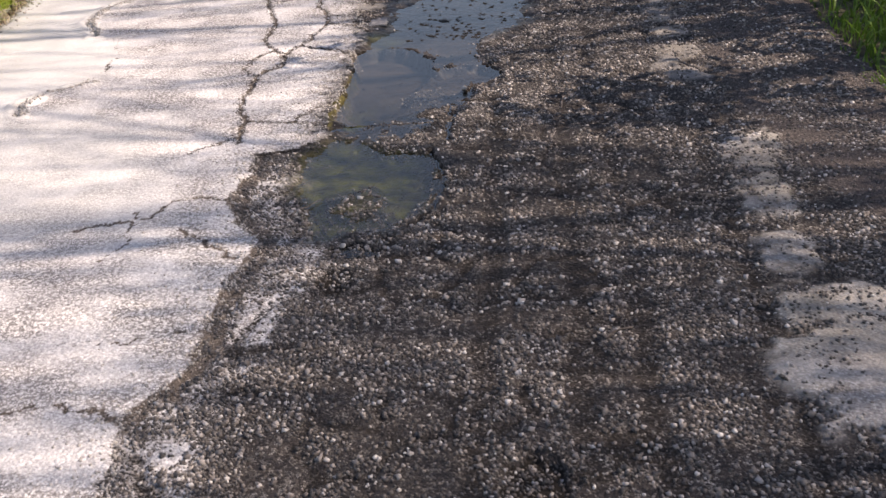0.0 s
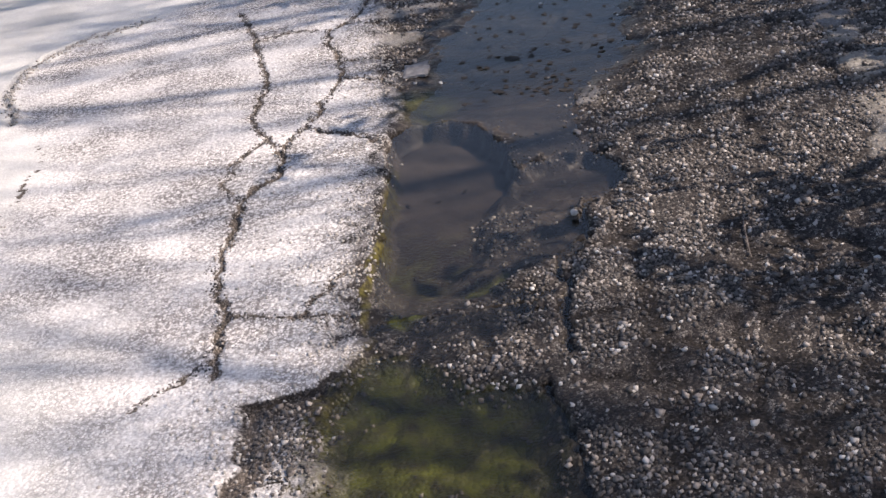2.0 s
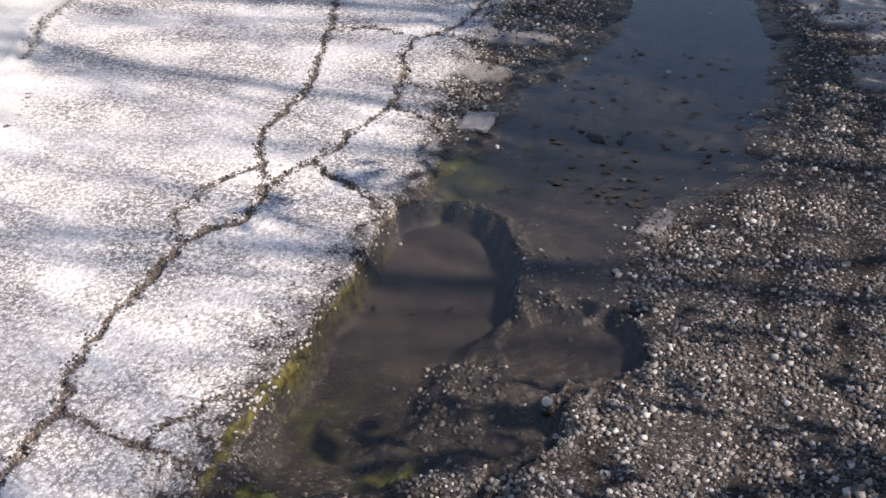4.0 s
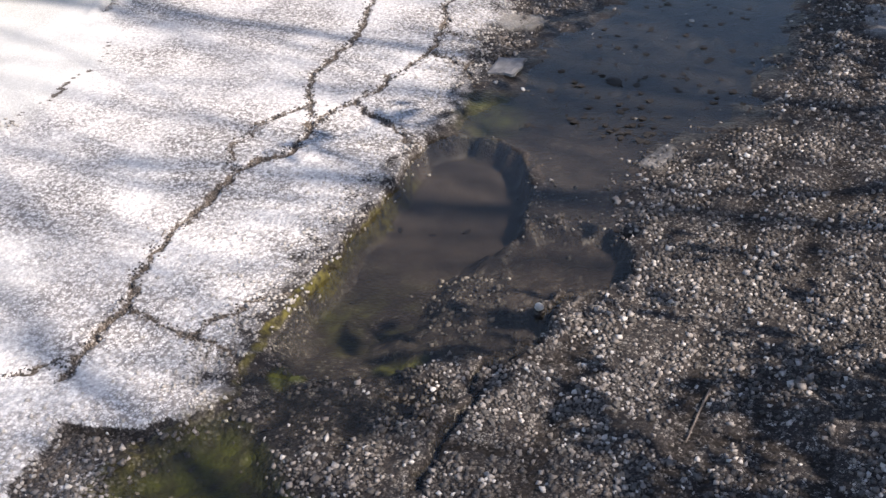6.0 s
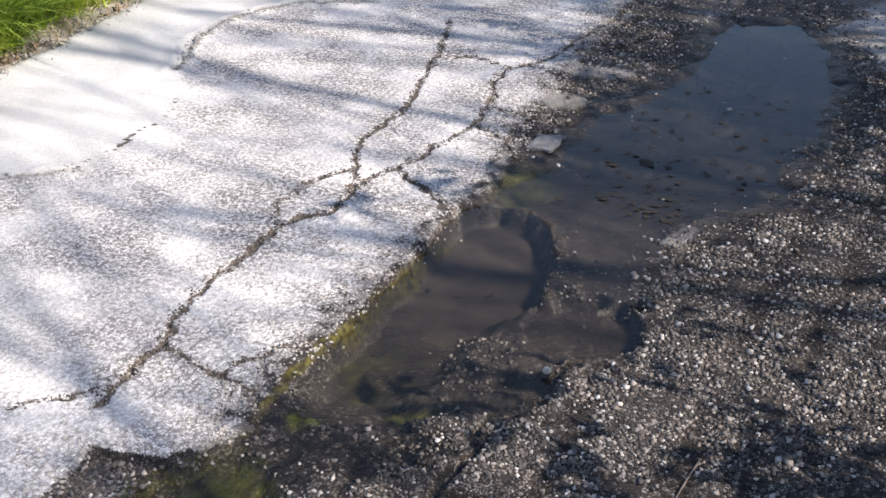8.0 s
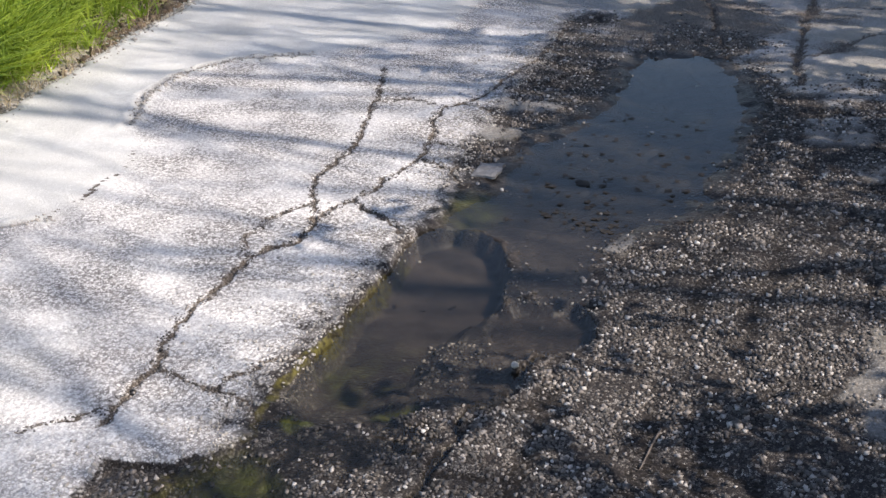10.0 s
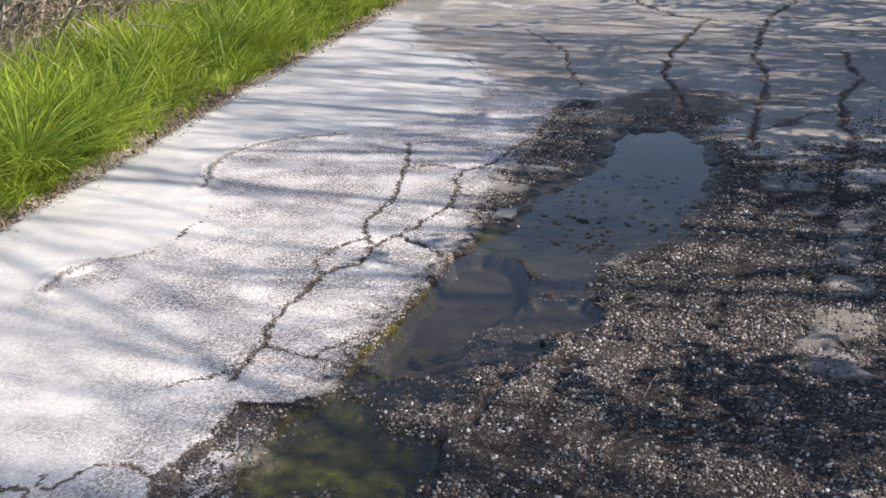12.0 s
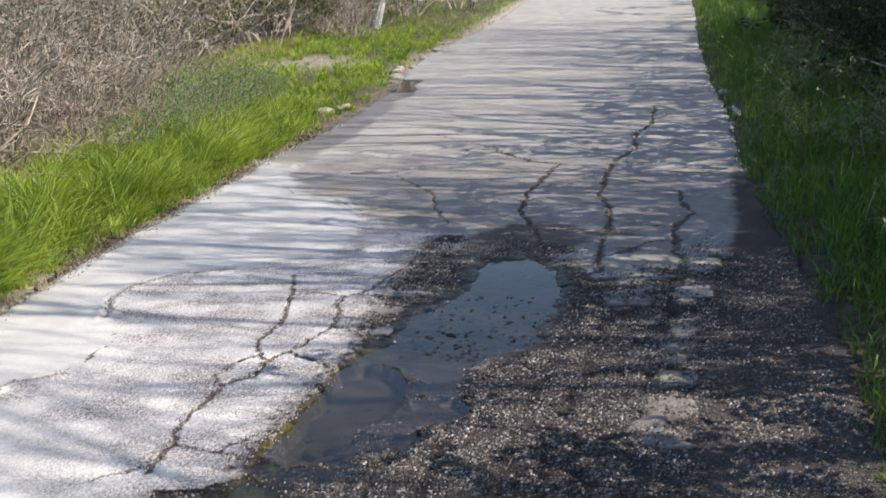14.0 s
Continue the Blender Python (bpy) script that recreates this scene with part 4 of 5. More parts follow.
def build_grass():
    rng = np.random.default_rng(8)

    def field(n, side, y0, y1, d0, d1, clump, thin):
        y = y0 + (y1 - y0) * rng.uniform(0, 1, n) ** thin
        y = np.concatenate([y, rng.uniform(-9, y0, n // 5)])
        n = len(y)
        d = d0 + (d1 * (np.interp(y, [0, 5.5, 8, 10], [0.5, 0.5, 0.8, 1.5]) if side < 0 else 1) - d0) * rng.uniform(0, 1, n)
        x = np.interp(y, LEFT_Y, LEFT_X) - d if side < 0 else np.interp(y, RIGHT_Y, RIGHT_X) + d - 0.14
        tuft = 0.65 * lattice(x * 4.5, y * 4.5, 17) + 0.35 * lattice(x * 11, y * 11, 18)
        ok = rng.uniform(0, 1, n) < np.clip((tuft - 0.15) * clump, 0.05, 1) * step(0.0, 0.18, d - 0.09 * lattice(x * 3, y * 3, 19) + 0.05)
        ok &= np.hypot((x + 4.0) / 0.9, (y - 14.4) / 1.3) > rng.uniform(0.0, 1.25, n)
        return x[ok], y[ok], d[ok], tuft[ok]
    x, y, d, tuft = field(33000, -1, -0.5, 42, 0.06, 2.3, 2.0, 1.5)
    length = (0.05 + 0.34 * step(0.02, 0.36, d) * (0.15 + 1.1 * tuft ** 1.5)) * rng.uniform(0.5, 1.3, len(x)) * np.interp(y, [0, 6, 8, 10, 24], [1.0, 1.0, 0.8, 0.34, 0.4])
    way = rng.uniform(0, 6.283, len(x))
    lean = rng.uniform(0.15, 1.25, len(x))
    # tussocks: blades that arch out from a common foot
    cx, cy, cd, _ = field(2600, -1, -0.5, 20, 0.10, 2.3, 2.0, 1.35)
    cx, cy, cd = np.append(cx, (-2.03, -2.12, -2.2)), np.append(cy, (1.55, 2.1, 0.9)), np.append(cd, (0.3, 0.35, 0.4))
    count = rng.integers(14, 46, len(cx))
    count[-3:] = 380, 220, 200
    k = np.repeat(np.arange(len(cx)), count)
    turn, out = rng.uniform(0, 6.283, len(k)), np.abs(rng.normal(0, 0.035, len(k))) * np.where(k >= len(cx) - 3, 1.7, 1)
    tall = (0.10 + 0.42 * step(0.05, 0.4, cd) * rng.uniform(0.35, 1.0, len(cx))) * np.interp(cy, [0, 6, 8, 10, 24], [1.0, 1.0, 0.8, 0.4, 0.4])
    tall[-3:] = 0.46, 0.42, 0.42
    x, y = np.concatenate([x, cx[k] + out * np.cos(turn)]), np.concatenate([y, cy[k] + out * np.sin(turn)])
    length = np.concatenate([length, tall[k] * rng.uniform(0.55, 1.15, len(k))])
    way, lean = np.concatenate([way, turn + rng.normal(0, 0.35, len(k))]), np.concatenate([lean, 0.15 + 18 * out + rng.uniform(0, 0.5, len(k))])
    tagged(blades("grass_left", x, y, verge_height(x, y), length, rng.uniform(0.005, 0.013, len(x)), np.clip(lean, 0, 1.5), GRASS, rng, way),
           "long bright green spring grass on the verge", "grass", kind="stuff")
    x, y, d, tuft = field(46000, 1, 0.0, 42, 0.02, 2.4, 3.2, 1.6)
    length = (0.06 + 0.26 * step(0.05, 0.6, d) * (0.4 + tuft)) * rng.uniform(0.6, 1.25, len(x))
    tagged(blades("grass_right", x, y, verge_height(x, y), length, rng.uniform(0.005, 0.014, len(x)), rng.uniform(0.1, 1.2, len(x)), GRASS_SHADED, rng),
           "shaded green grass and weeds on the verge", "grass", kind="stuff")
    n = 17000
    y = 0.5 + 22 * rng.uniform(0, 1, n) ** 1.3
    x = np.interp(y, LEFT_Y, LEFT_X) - np.where(rng.uniform(0, 1, n) < 0.4, rng.uniform(-0.02, 0.35, n), np.interp(y, [0, 5.5, 8, 10], [1.0, 1.0, 1.5, 2.6]) + rng.uniform(0, 1.5, n))
    low = np.interp(y, LEFT_Y, LEFT_X) - x < 0.5
    length = np.where(low, 0.07, np.interp(y, [8, 10], [0.45, 0.2])) * rng.uniform(0.5, 1.3, n) * np.where(low, step(0.35, 0.65, lattice(x * 4, y * 4, 23)) + 0.1, 1)
    tagged(blades("dry_grass", x, y, verge_height(x, y), length, rng.uniform(0.003, 0.006, n), rng.uniform(0.2, 1.3, n), STRAW, rng),
           "bleached dry grass stalks behind the green verge", "dry grass", kind="stuff")


build_grass()


# ---- shrubs and trees ----
def tubes(segments):
    """Tapered sticks from (start, end, radius, radius, sides) rows: arrays of verts and faces."""
    verts, quads = [], []
    for a, b, ra, rb, sides in segments:
        way = (b - a).normalized()
        u = way.orthogonal().normalized()
        w = way.cross(u)
        k = len(verts)
        for c, r in ((a, ra), (b, rb)):
            for j in range(sides):
                t = 2 * math.pi * j / sides
                verts.append(c + (u * math.cos(t) + w * math.sin(t)) * r)
        for j in range(sides):
            quads.append((k + j, k + (j + 1) % sides, k + sides + (j + 1) % sides, k + sides + j))
    return np.array([tuple(v) for v in verts]), np.array(quads)


def grow(rng, start, way, length, radius, depth, segs, tips, up=0.25, spread=0.6, pieces=4, kids=(2, 4), thin=0.0015, keep=0.55, bend=0.22):
    """One limb of short pieces with side limbs."""
    p, r = start.copy(), radius
    for k in range(pieces):
        way = (way + Vector((rng.uniform(-1, 1), rng.uniform(-1, 1), rng.uniform(-1, 1))) * bend + Vector((0, 0, up * 0.3))).normalized()
        q = p + way * (length / pieces)
        r2 = max(r * 0.84, thin)
        segs.append((p, q, r, r2, 7 if r > 0.05 else 4 if r > 0.012 else 3))
        if depth and k > 0:
            for _ in range(rng.randint(*kids)):
                side = Vector((rng.uniform(-1, 1), rng.uniform(-1, 1), rng.uniform(-0.2, 0.8)))
                grow(rng, p.lerp(q, rng.random()), (way * (1 - spread) + side.normalized() * spread + Vector((0, 0, up))).normalized(),
                     length * rng.uniform(0.42, 0.68), r2 * keep, depth - 1, segs, tips, up, spread, max(3, pieces - 1), kids, thin, keep, bend)
        p, r = q, r2
    tips.append(p)


def leaf_mesh(name, places, size, mat, rng):
    n = len(places)
    p = np.array(places)
    u = rng.normal(0, 1, (n, 3))
    u /= np.linalg.norm(u, axis=1)[:, None]
    w = np.cross(u, rng.normal(0, 1, (n, 3)))
    w /= np.linalg.norm(w, axis=1)[:, None]
    s = (size * rng.uniform(0.6, 1.3, n))[:, None]
    co = np.stack([p - u * s, p + w * s * 0.45, p + u * s, p - w * s * 0.45], 1).reshape(-1, 3)
    return mesh_from(name, co, 4 * np.arange(n)[:, None] + [[0, 1, 2, 3]], mat)


def bare_tree(seed, height, label):
    rng = random.Random(seed)
    base = new("bare_tree")
    segs, tips = [], []
    p = Vector((0, 0, -0.1))
    trunk, r = [], 0.13
    way = Vector((0, 0, 1))
    for k in range(5):
        way = (way + Vector((rng.uniform(-1, 1), rng.uniform(-1, 1), 0)) * 0.09).normalized()
        q = p + way * height * 0.11
        trunk.append((p, q, r, r * 0.86, 9))
        p, r = q, r * 0.86
        if k > 1:
            for _ in range(2):
                side = Vector((rng.uniform(-1, 1), rng.uniform(-1, 1), 0.5)).normalized()
                grow(rng, p.copy(), (side + way * 0.6).normalized(), height * rng.uniform(0.3, 0.46), r * 0.45, 3, segs, tips, 0.45, 0.45, 4, (1, 2), 0.005, 0.62)
    for _ in range(3):
        side = Vector((rng.uniform(-1, 1), rng.uniform(-1, 1), 1.4)).normalized()
        grow(rng, p.copy(), side, height * 0.45, r * 0.6, 3, segs, tips, 0.45, 0.45, 4, (1, 2), 0.005, 0.62)
    for name, rows, mat in (("trunk", trunk, BARK), ("crown", segs, BARK)):
        ob = new(name, mesh_from(name, *tubes(rows), mat))
        ob.parent = base
    return tagged(base, label, "tree", "bare trees beside the road")


def shrub(seed, height, twig_mat, leaf_mat, leaf_n, leaf_size, label, name, group, stems=9):
    rng, nr = random.Random(seed), np.random.default_rng(seed)
    base = new(name)
    segs, tips = [], []
    for _ in range(stems):
        a = rng.uniform(0, 6.283)
        out = rng.uniform(0.1, 0.9) * (0.5 if leaf_n > 5000 else 1)
        grow(rng, Vector((math.cos(a) * 0.25, math.sin(a) * 0.25, -0.05)), Vector((math.cos(a) * out, math.sin(a) * out, 1)).normalized(),
             height * rng.uniform(0.6, 1.1), 0.017 if leaf_n else 0.028, 2, segs, tips, 0.02, 0.8, 5 if leaf_n < 5000 else 4, (2, 2) if 0 < leaf_n < 5000 else (1, 2), 0.0028 if leaf_n else 0.0075, 0.55, 0.45)
    ob = new("wood", mesh_from("wood", *tubes(segs), twig_mat))
    ob.parent = base
    if leaf_n:
        pts = []
        while len(pts) < leaf_n:
            a, b = rng.choice(segs)[:2]
            c = a.lerp(b, rng.random()) + Vector((rng.gauss(0, 1), rng.gauss(0, 1), rng.gauss(0, 1))) * 0.04
            if c.z > 0.05:
                pts.append(tuple(c))
        ob = new("foliage", leaf_mesh("foliage", pts, leaf_size, leaf_mat, nr))
        ob.parent = base
    return tagged(base, label, "shrub", group)


def ground_z(x, y):
    return float(verge_height(np.array([x]), np.array([y]))[0])


def scatter(ob, places, rng):
    """The thing at the first place, copies at the rest."""
    for k, (x, y, s) in enumerate(places):
        m = Matrix.LocRotScale((x, y, ground_z(x, y)), Euler((0, 0, rng.uniform(0, 6.283))), None)
        one = ob if k == 0 else copy_thing(ob, m)
        one.matrix_basis = m
        one.scale = (s, s, s)


def build_plants():
    rng = random.Random(4)
    brown = [(-3.1, 5.3, 0.38), (-3.2, 6.2, 0.4), (-3.2, 4.3, 0.45), (-3.4, 7.0, 0.42), (-3.6, 4.7, 0.5), (-3.7, 5.8, 0.5), (-3.9, 7.6, 0.5), (-3.3, 3.3, 0.6), (-4.1, 6.6, 0.55), (-4.0, 3.6, 0.8),
             (-5.2, 6.6, 1.0), (-5.6, 9.2, 1.0), (-6.4, 11.2, 1.0), (-4.3, 5.0, 0.6), (-6.3, 15.0, 1.0), (-5.6, 17.6, 1.0), (-4.5, 18.2, 0.45), (-4.1, 17.6, 0.4), (-4.9, 20.5, 1.1), (-5.6, 22.0, 1.2), (-4.4, 23.5, 1.1), (-3.4, 25.5, 1.0)]
    scatter(shrub(11, 1.9, TWIGS, None, 0, 0, "tangled leafless brown shrub at the back of the verge", "bare_shrub", "bare shrubs on the verge"), brown, rng)
    silver = [(-3.9, 5.7, 0.8), (-4.0, 4.8, 0.8), (-4.0, 6.8, 0.85), (-4.3, 7.9, 0.85), (-4.6, 6.2, 0.95), (-4.5, 7.3, 1.0), (-5.0, 6.2, 1.05), (-4.9, 8.3, 1.1), (-5.6, 10.4, 1.2), (-6.2, 8.0, 1.3), (-6.4, 12.0, 1.3), (-6.3, 5.2, 1.2), (-6.0, 21.5, 1.2)]
    scatter(shrub(23, 2.2, TWIGS, LEAF_GREY, 4600, 0.021, "silvery grey-green shrub behind the dry brush", "leafy_shrub", "grey-green shrubs", 7), silver, rng)
    herbs = [(-2.7, 5.9, 0.34), (-2.75, 6.5, 0.36), (-2.8, 7.1, 0.38), (-2.9, 7.7, 0.38), (-3.0, 8.4, 0.36), (-3.0, 6.9, 0.4), (-3.2, 7.9, 0.38), (-2.75, 5.3, 0.3), (-3.4, 8.9, 0.34), (-3.1, 9.6, 0.28), (-3.5, 10.4, 0.26)]
    scatter(shrub(61, 1.5, TWIGS, LEAF_HERB, 2600, 0.030, "soft grey-green herb at the back of the grass", "herb", "grey-green herbs on the verge", 7), herbs, rng)
    green = [(-6.3, 14.2, 1.0), (-5.9, 15.9, 1.0), (-5.6, 17.2, 1.0), (-5.2, 18.6, 1.0), (-4.9, 20.0, 1.0), (-4.6, 21.6, 1.0), (-6.6, 12.4, 1.0), (-6.2, 18.6, 1.2), (-4.1, 23.6, 1.1)]
    scatter(shrub(29, 2.0, TWIGS, LEAF_OLIVE, 5200, 0.026, "olive green shrub at the back of the meadow", "green_shrub", "green shrubs on the verge", 6), green, rng)
    dark = [(6.6, -4.0, 0.9), (6.7, -2.0, 0.9), (6.6, -0.5, 0.85), (6.7, 0.9, 0.9), (6.6, 2.3, 0.95), (6.3, 3.7, 1.1), (5.4, 5.0, 1.5), (5.0, 6.2, 1.5), (5.0, 7.2, 1.2), (5.0, 8.4, 1.15), (5.0, 9.6, 1.1), (5.0, 10.8, 1.1),
            (4.9, 12.0, 1.1), (4.8, 13.2, 1.1), (4.8, 14.5, 1.1), (4.8, 15.9, 1.0), (4.7, 18.0, 1.1), (4.7, 20.5, 1.1), (4.6, 23.0, 1.1), (4.6, 26.0, 1.2)]
    dark += [(6.3 - 0.06 * k, 6.0 + 2.2 * k, 1.6) for k in range(6)]
    dark += [(4.0 - 0.02 * k + 0.3 * (k % 2), 8.0 + 1.1 * k, 0.5 + 0.06 * (k % 3)) for k in range(10)]
    dark += [(3.95, 1.2, 1.05), (4.0, 2.2, 1.15), (4.15, 3.3, 1.15), (4.7, 5.3, 1.1), (3.9, 0.2, 0.85)]
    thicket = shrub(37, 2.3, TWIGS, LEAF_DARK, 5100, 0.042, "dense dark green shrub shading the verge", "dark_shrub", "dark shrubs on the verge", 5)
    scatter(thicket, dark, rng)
    wild = random.Random(77)
    weeds = [(2.55 + 0.5 * wild.random() + 0.55 * (k % 3), 1.0 + 0.42 * k + 0.3 * wild.random(), 0.28 + 0.22 * wild.random()) for k in range(30)]
    scatter(copy_thing(thicket, Matrix.Identity(4)), [(3.5 - 0.03 * k, 9.6 + 1.3 * k, 0.42 + 0.05 * (k % 3)) for k in range(7)], wild)
    scatter(shrub(71, 1.3, TWIGS, LEAF_WEED, 1300, 0.036, "leafy dark green weed on the shaded verge", "weed", "weeds on the shaded verge", 4), weeds, wild)
    trees = [(7.2 + 2.2 * ((k * 7) % 5) / 4, -5.5 + 1.55 * k + rng.uniform(-0.4, 0.4), rng.uniform(0.9, 1.2)) for k in range(17)]
    del trees[3:5]
    trees += [(6.6, -1.9, 0.72), (9.6, -1.5, 1.15), (9.9, 2.8, 1.1), (9.4, 0.6, 1.12), (6.6, 2.2, 0.68), (6.7, 3.4, 0.66), (6.9, 0.9, 0.62), (6.7, -2.3, 0.56)]
    scatter(bare_tree(3, 9.2, "leafless grey-barked tree beside the road"), trees, rng)


build_plants()


# ---- small things ----
def lump(name, size, flat, mat, seed, label, category, group=""):
    """An uneven stone."""
    rng = random.Random(seed)
    bm = bmesh.new()
    bmesh.ops.create_icosphere(bm, subdivisions=2, radius=size)
    shift = Vector((rng.uniform(0, 50), rng.uniform(0, 50), rng.uniform(0, 50)))
    for v in bm.verts:
        v.co *= 1 + 0.35 * noise.noise(v.co / size * 0.9 + shift) + 0.15 * noise.noise(v.co / size * 2.4 + shift)
        v.co.z *= flat
    ob = part(name, bm, mat, None, label, True)
    return tagged(ob, label, category, group)


def rod(name, pts, radii, mat, sides=6):
    """One bent, tapered stick through the points, closed at both ends."""
    verts, quads = [], []
    for k, (p, r) in enumerate(zip(pts, radii)):
        way = (pts[min(k + 1, len(pts) - 1)] - pts[max(k - 1, 0)]).normalized()
        u = way.orthogonal().normalized()
        v = way.cross(u)
        verts += [tuple(p + (u * math.cos(a) + v * math.sin(a)) * r) for a in (6.2832 * i / sides for i in range(sides))]
        if k:
            o = sides * (k - 1)
            quads += [(o + i, o + (i + 1) % sides, o + sides + (i + 1) % sides, o + sides + i) for i in range(sides)]
    ends = np.array([list(range(sides))[::-1], list(range(len(verts) - sides, len(verts)))])
    return new(name, mesh_from(name, verts, [np.array(quads), ends], mat))


def road_z(x, y):
    return float(road_fields(np.array([x]), np.array([y]))[0][0])


def build_small():
    rng = random.Random(12)
    # loose pale pebbles
    known = [(0.55, 0.405, 0.0105), (0.52, 0.48, 0.007), (0.02, 1.02, 0.007), (0.18, -0.93, 0.010), (0.42, -1.06, 0.008), (-0.01, -1.02, 0.009)]
    rest = [(rng.uniform(0.2, 1.4), rng.uniform(-2.1, 0.8), rng.uniform(0.004, 0.0065)) for _ in range(12)]
    first = lump("pebble", 0.01, 0.7, PALE_STONE, 2, "small pale pebble lying loose on the broken asphalt", "pebble", "pebbles on the road")
    for k, (x, y, s) in enumerate(known + rest):
        z = road_z(x, y)
        if z < WATER_Z - 0.01:
            continue
        m = Matrix.LocRotScale((x, y, z + s * 0.2), Euler((0, 0, rng.uniform(0, 6))), None)
        one = first if k == 0 else copy_thing(first, m)
        one.matrix_basis = m
        one.scale = (s / 0.01,) * 3
    bm = bmesh.new()
    bmesh.ops.create_grid(bm, x_segments=8, y_segments=7, size=0.5)
    top = bmesh.ops.extrude_face_region(bm, geom=bm.faces[:])["geom"]
    for v in [g for g in top if isinstance(g, bmesh.types.BMVert)]:
        v.co.z += 0.012
    for v in bm.verts:
        x, y = v.co.x, v.co.y
        ragged = 1 + 0.16 * noise.noise(Vector((x * 3.1, y * 3.1, 4.0))) + 0.07 * noise.noise(Vector((x * 9, y * 9, 1.0)))
        rim = max(abs(x), abs(y)) > 0.49
        v.co.x, v.co.y = (x + 0.18 * y) * ragged * 0.080, y * ragged * 0.100
        v.co.z += 0.0025 * noise.noise(Vector((x * 7, y * 7, 2.0))) - (0.004 if rim and v.co.z > 0.006 else 0)
    chip = tagged(part("asphalt_chip", bm, GREY_CHIP), "flat grey chip of asphalt lying at the puddle's edge", "asphalt")
    chip.matrix_basis = pose(0.175, 1.47, road_z(0.175, 1.47) - 0.005, 1, -2, 4)
    # dead leaves floating on the far pool
    bm = bmesh.new()
    bmesh.ops.create_icosphere(bm, subdivisions=1, radius=0.007)
    for v in bm.verts:
        x, y = v.co.x / 0.007, v.co.y / 0.007
        curl = noise.noise(Vector((x * 1.7, y * 1.7, 3.0)))
        v.co.x *= 1.2 + 1.1 * curl
        v.co.y *= 0.9 + 0.9 * noise.noise(Vector((x * 2.3, y * 2.3, 8.0)))
        v.co.z = v.co.z * 0.12 + 0.0016 * curl
    leaf = tagged(part("dead_leaf", bm, DEAD_LEAF), "black sodden leaf fragment floating on the puddle", "leaf", "leaf fragments on the puddle")
    for k in range(130):
        x, y = rng.uniform(0.32, 0.84), rng.uniform(1.24, 2.1)
        s = rng.uniform(0.6, 1.7)
        if k == 1:
            x, y, s = 0.48, 1.475, 3.0
        if 90 <= k:
            x, y, s = rng.uniform(0.28, 0.66), 1.16 + 0.38 * rng.random() ** 1.3, rng.uniform(0.6, 1.7)
        if 2 <= k < 22:
            x, y = rng.gauss(0.52, 0.07), rng.gauss(1.24, 0.03)
        m = Matrix.LocRotScale((x, y, max(WATER_Z, road_z(x, y)) + 0.0015), Euler((0, 0, rng.uniform(0, 6))), None)
        one = leaf if k == 0 else copy_thing(leaf, m)
        one.matrix_basis = m
        one.scale = (s, s * rng.uniform(0.6, 1.2), s)
    for x, y, s, turn in ((0.29, 0.74, 2.2, 1.2), (0.22, 0.70, 1.3, 0.3), (0.14, 0.70, 1.8, 2.0), (0.15, 0.41, 2.4, 0.9), (0.16, 0.33, 1.7, 1.7)):
        m = Matrix.LocRotScale((x, y, road_z(x, y) + 0.002), Euler((0, 0, turn)), None)
        copy_thing(leaf, m).scale = (s, s * 0.45, s)
    # dry twigs on the road
    for (ax, ay), (bx, by), r in (((0.908, 0.25), (0.888, 0.10), 0.0024), ((0.83, -1.555), (0.90, -1.50), 0.004), ((0.01, -0.72), (0.09, -0.59), 0.0026)):
        pts = []
        for k in range(7):
            u = k / 6
            x, y = ax + (bx - ax) * u, ay + (by - ay) * u + 0.010 * math.sin(u * 3.1)
            pts.append(Vector((x, y, max(road_z(x, y), WATER_Z) + 0.007)))
        ob = rod("twig", pts, [r * (1 - 0.08 * k) for k in range(7)], BARK)
        tagged(ob, "thin dry brown twig lying on the asphalt", "twig", "twigs on the road")
    # long dead stalks standing in the brush
    for k in range(16):
        x, y = -3.0 - 0.5 * rng.random(), 4.3 + 4.2 * rng.random()
        p = Vector((x, y, ground_z(x, y)))
        way = Vector((rng.uniform(-0.7, 0.7), rng.uniform(-0.7, 0.7), 1)).normalized()
        r, pts = rng.uniform(0.003, 0.006), [p]
        for _ in range(6):
            way = (way + Vector((rng.uniform(-1, 1), rng.uniform(-1, 1), -0.3)) * 0.12).normalized()
            pts.append(pts[-1] + way * rng.uniform(0.12, 0.2))
        ob = rod("dead_stalk", pts, [r * 0.85 ** i for i in range(7)], STRAW, 5)
        tagged(ob, "long bleached dead stalk standing in the brush", "stalk", "dead stalks in the brush")
    # rubble at the edges
    for x, y, s, flat, seed in ((-2.22, 9.0, 0.11, 0.45, 5), (-2.15, 9.35, 0.06, 0.6, 21), (-2.14, 9.6, 0.06, 0.5, 22), (-2.16, 13.4, 0.06, 0.5, 23), (-2.32, 14.2, 0.07, 0.4, 24), (-2.4, 15.4, 0.05, 0.5, 25), (2.06, 11.2, 0.03, 0.6, 26), (-2.3, 12.9, 0.09, 0.5, 6), (-2.1, 13.4, 0.08, 0.7, 7), (-2.45, 13.9, 0.08, 0.6, 31), (-2.38, 16.6, 0.1, 0.4, 32), (2.08, 10.6, 0.06, 0.7, 8), (-2.45, 13.7, 0.08, 0.5, 9)):
        ob = lump("stone", s, flat, PALE_STONE, seed, "pale broken stone at the edge of the asphalt", "stone", "stones along the verge")
        ob.location = (x, y, ground_z(x, y) + s * flat * 0.5)
    ob = lump("concrete_chunk", 0.2, 0.12, PALE_STONE, 14, "flat pale chip of concrete at the road's edge", "concrete")
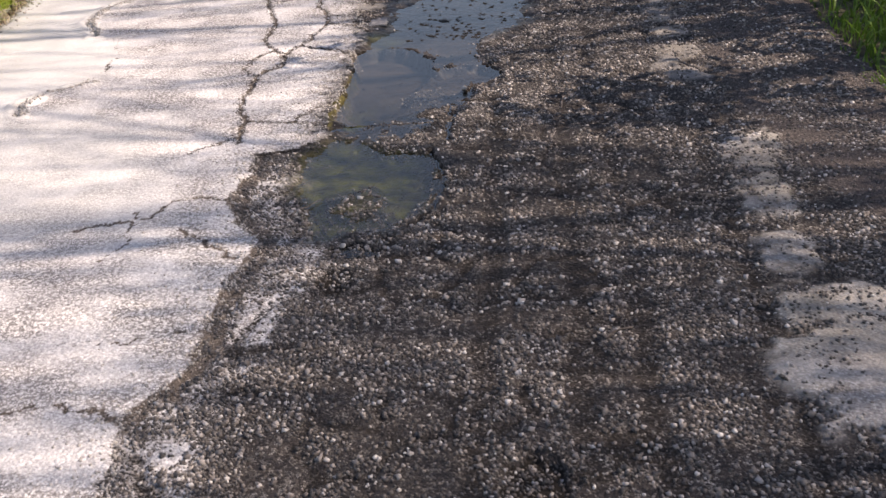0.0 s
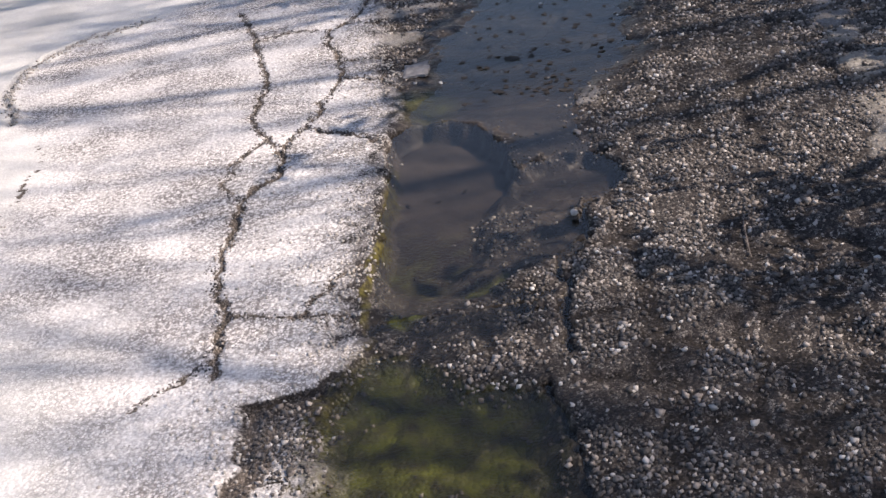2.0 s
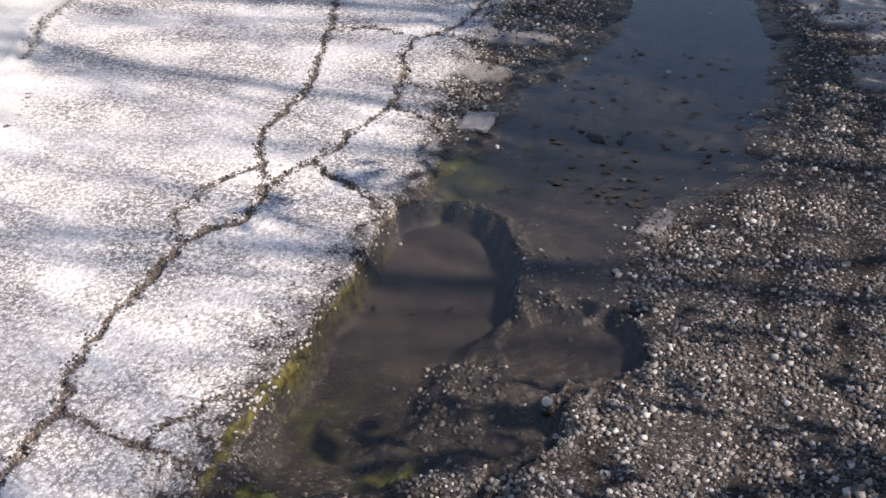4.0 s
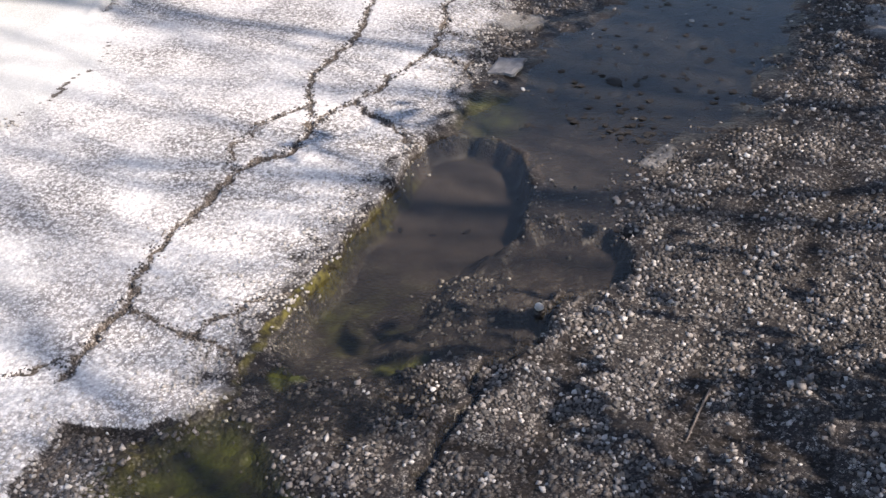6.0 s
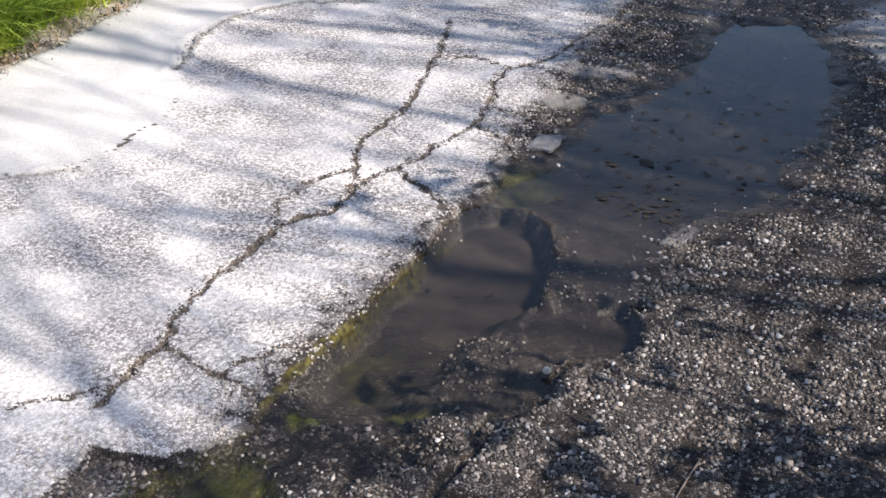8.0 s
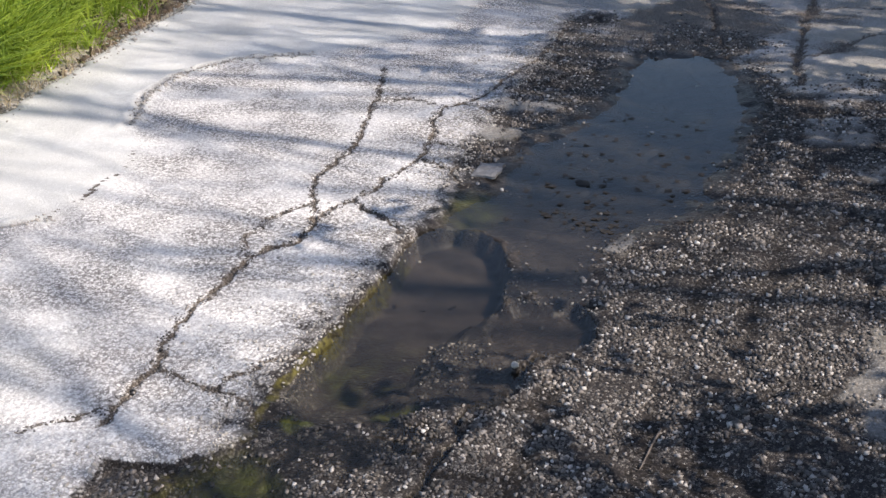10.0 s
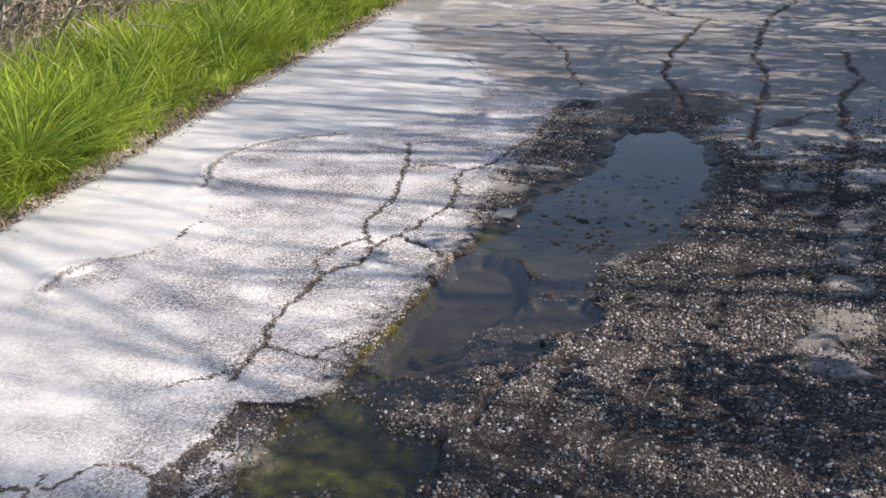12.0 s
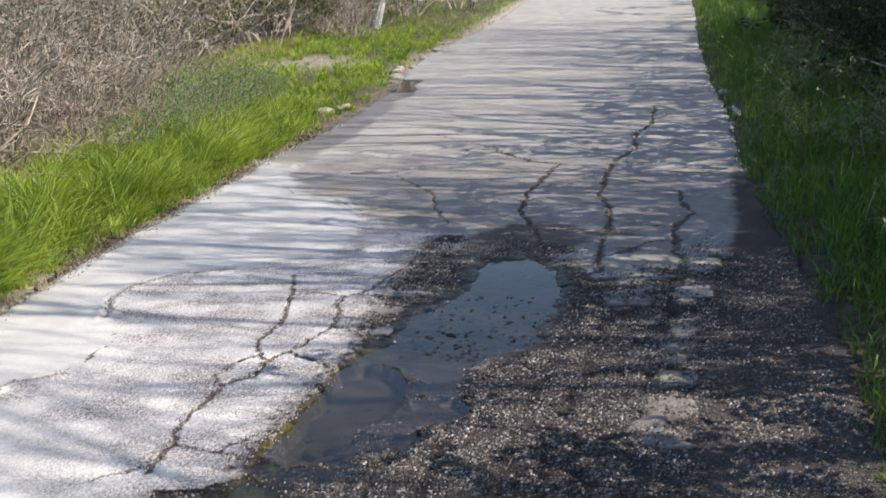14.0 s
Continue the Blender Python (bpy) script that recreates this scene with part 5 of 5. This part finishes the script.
    ob.scale = (0.2, 2.0, 0.7)
    ob.location = (2.12, 8.9, ground_z(2.12, 8.9) + 0.03)
    # white posts
    post = new("marker_post")
    bm = bmesh.new()
    bmesh.ops.create_cone(bm, cap_ends=True, segments=10, radius1=0.12, radius2=0.09, depth=1.4)
    for v in bm.verts:
        v.co.x += 0.03 * noise.noise(v.co * 3)
        v.co.z += 0.6
    part("shaft", bm, WHITE_PAINT, post)
    post.matrix_basis = pose(-4.3, 20.1, ground_z(-4.3, 20.1), 0, 15, 0)
    tagged(post, "leaning whitewashed post in the grass", "post")
    sign = new("marker_board")
    bm = bmesh.new()
    bmesh.ops.create_cube(bm, size=1, matrix=Matrix.LocRotScale((0, 0, 0.3), None, (0.04, 0.04, 0.7)))
    part("stake", bm, BARK, sign)
    bm = bmesh.new()
    bmesh.ops.create_cube(bm, size=1, matrix=Matrix.LocRotScale((0, -0.035, 0.42), None, (0.19, 0.025, 0.6)))
    bmesh.ops.bevel(bm, geom=bm.edges[:], offset=0.008, segments=2, affect="EDGES")
    part("board", bm, WHITE_PAINT, sign)
    sign.matrix_basis = pose(-4.45, 25.4, ground_z(-4.45, 25.4) - 0.02, 0, -3, 5)
    tagged(sign, "small white board on a short stake", "marker")


build_small()


# ---- single stones of the broken surface ----
def build_stones():
    rng = random.Random(31)
    shapes = []
    for k in range(8):
        bm = bmesh.new()
        bmesh.ops.create_icosphere(bm, subdivisions=1, radius=1.0)
        for v in bm.verts:
            v.co *= 1 + 0.5 * noise.noise(v.co * 0.9 + Vector((7.0 * k, 3, 1))) + rng.uniform(-0.22, 0.16)
            v.co.y *= 0.56 + 0.05 * k
            v.co.z *= 0.66
        me = bpy.data.meshes.new("stone")
        bm.to_mesh(me)
        bm.free()
        me.materials.append(SINGLE_STONE)
        shapes.append(me)
    z = road_fields(OWN_STONES[:, 0], OWN_STONES[:, 1])[0]
    for k, ((x, y, size), h) in enumerate(zip(OWN_STONES.tolist(), z.tolist())):
        ob = new("stone", shapes[k % 8])
        ob.parent = ROAD
        ob.matrix_basis = Matrix.LocRotScale((x, y, h + 0.15 * size), Euler((rng.uniform(-0.3, 0.3), rng.uniform(-0.3, 0.3), rng.uniform(0, 6.283))), (size * 0.88,) * 3)


build_stones()
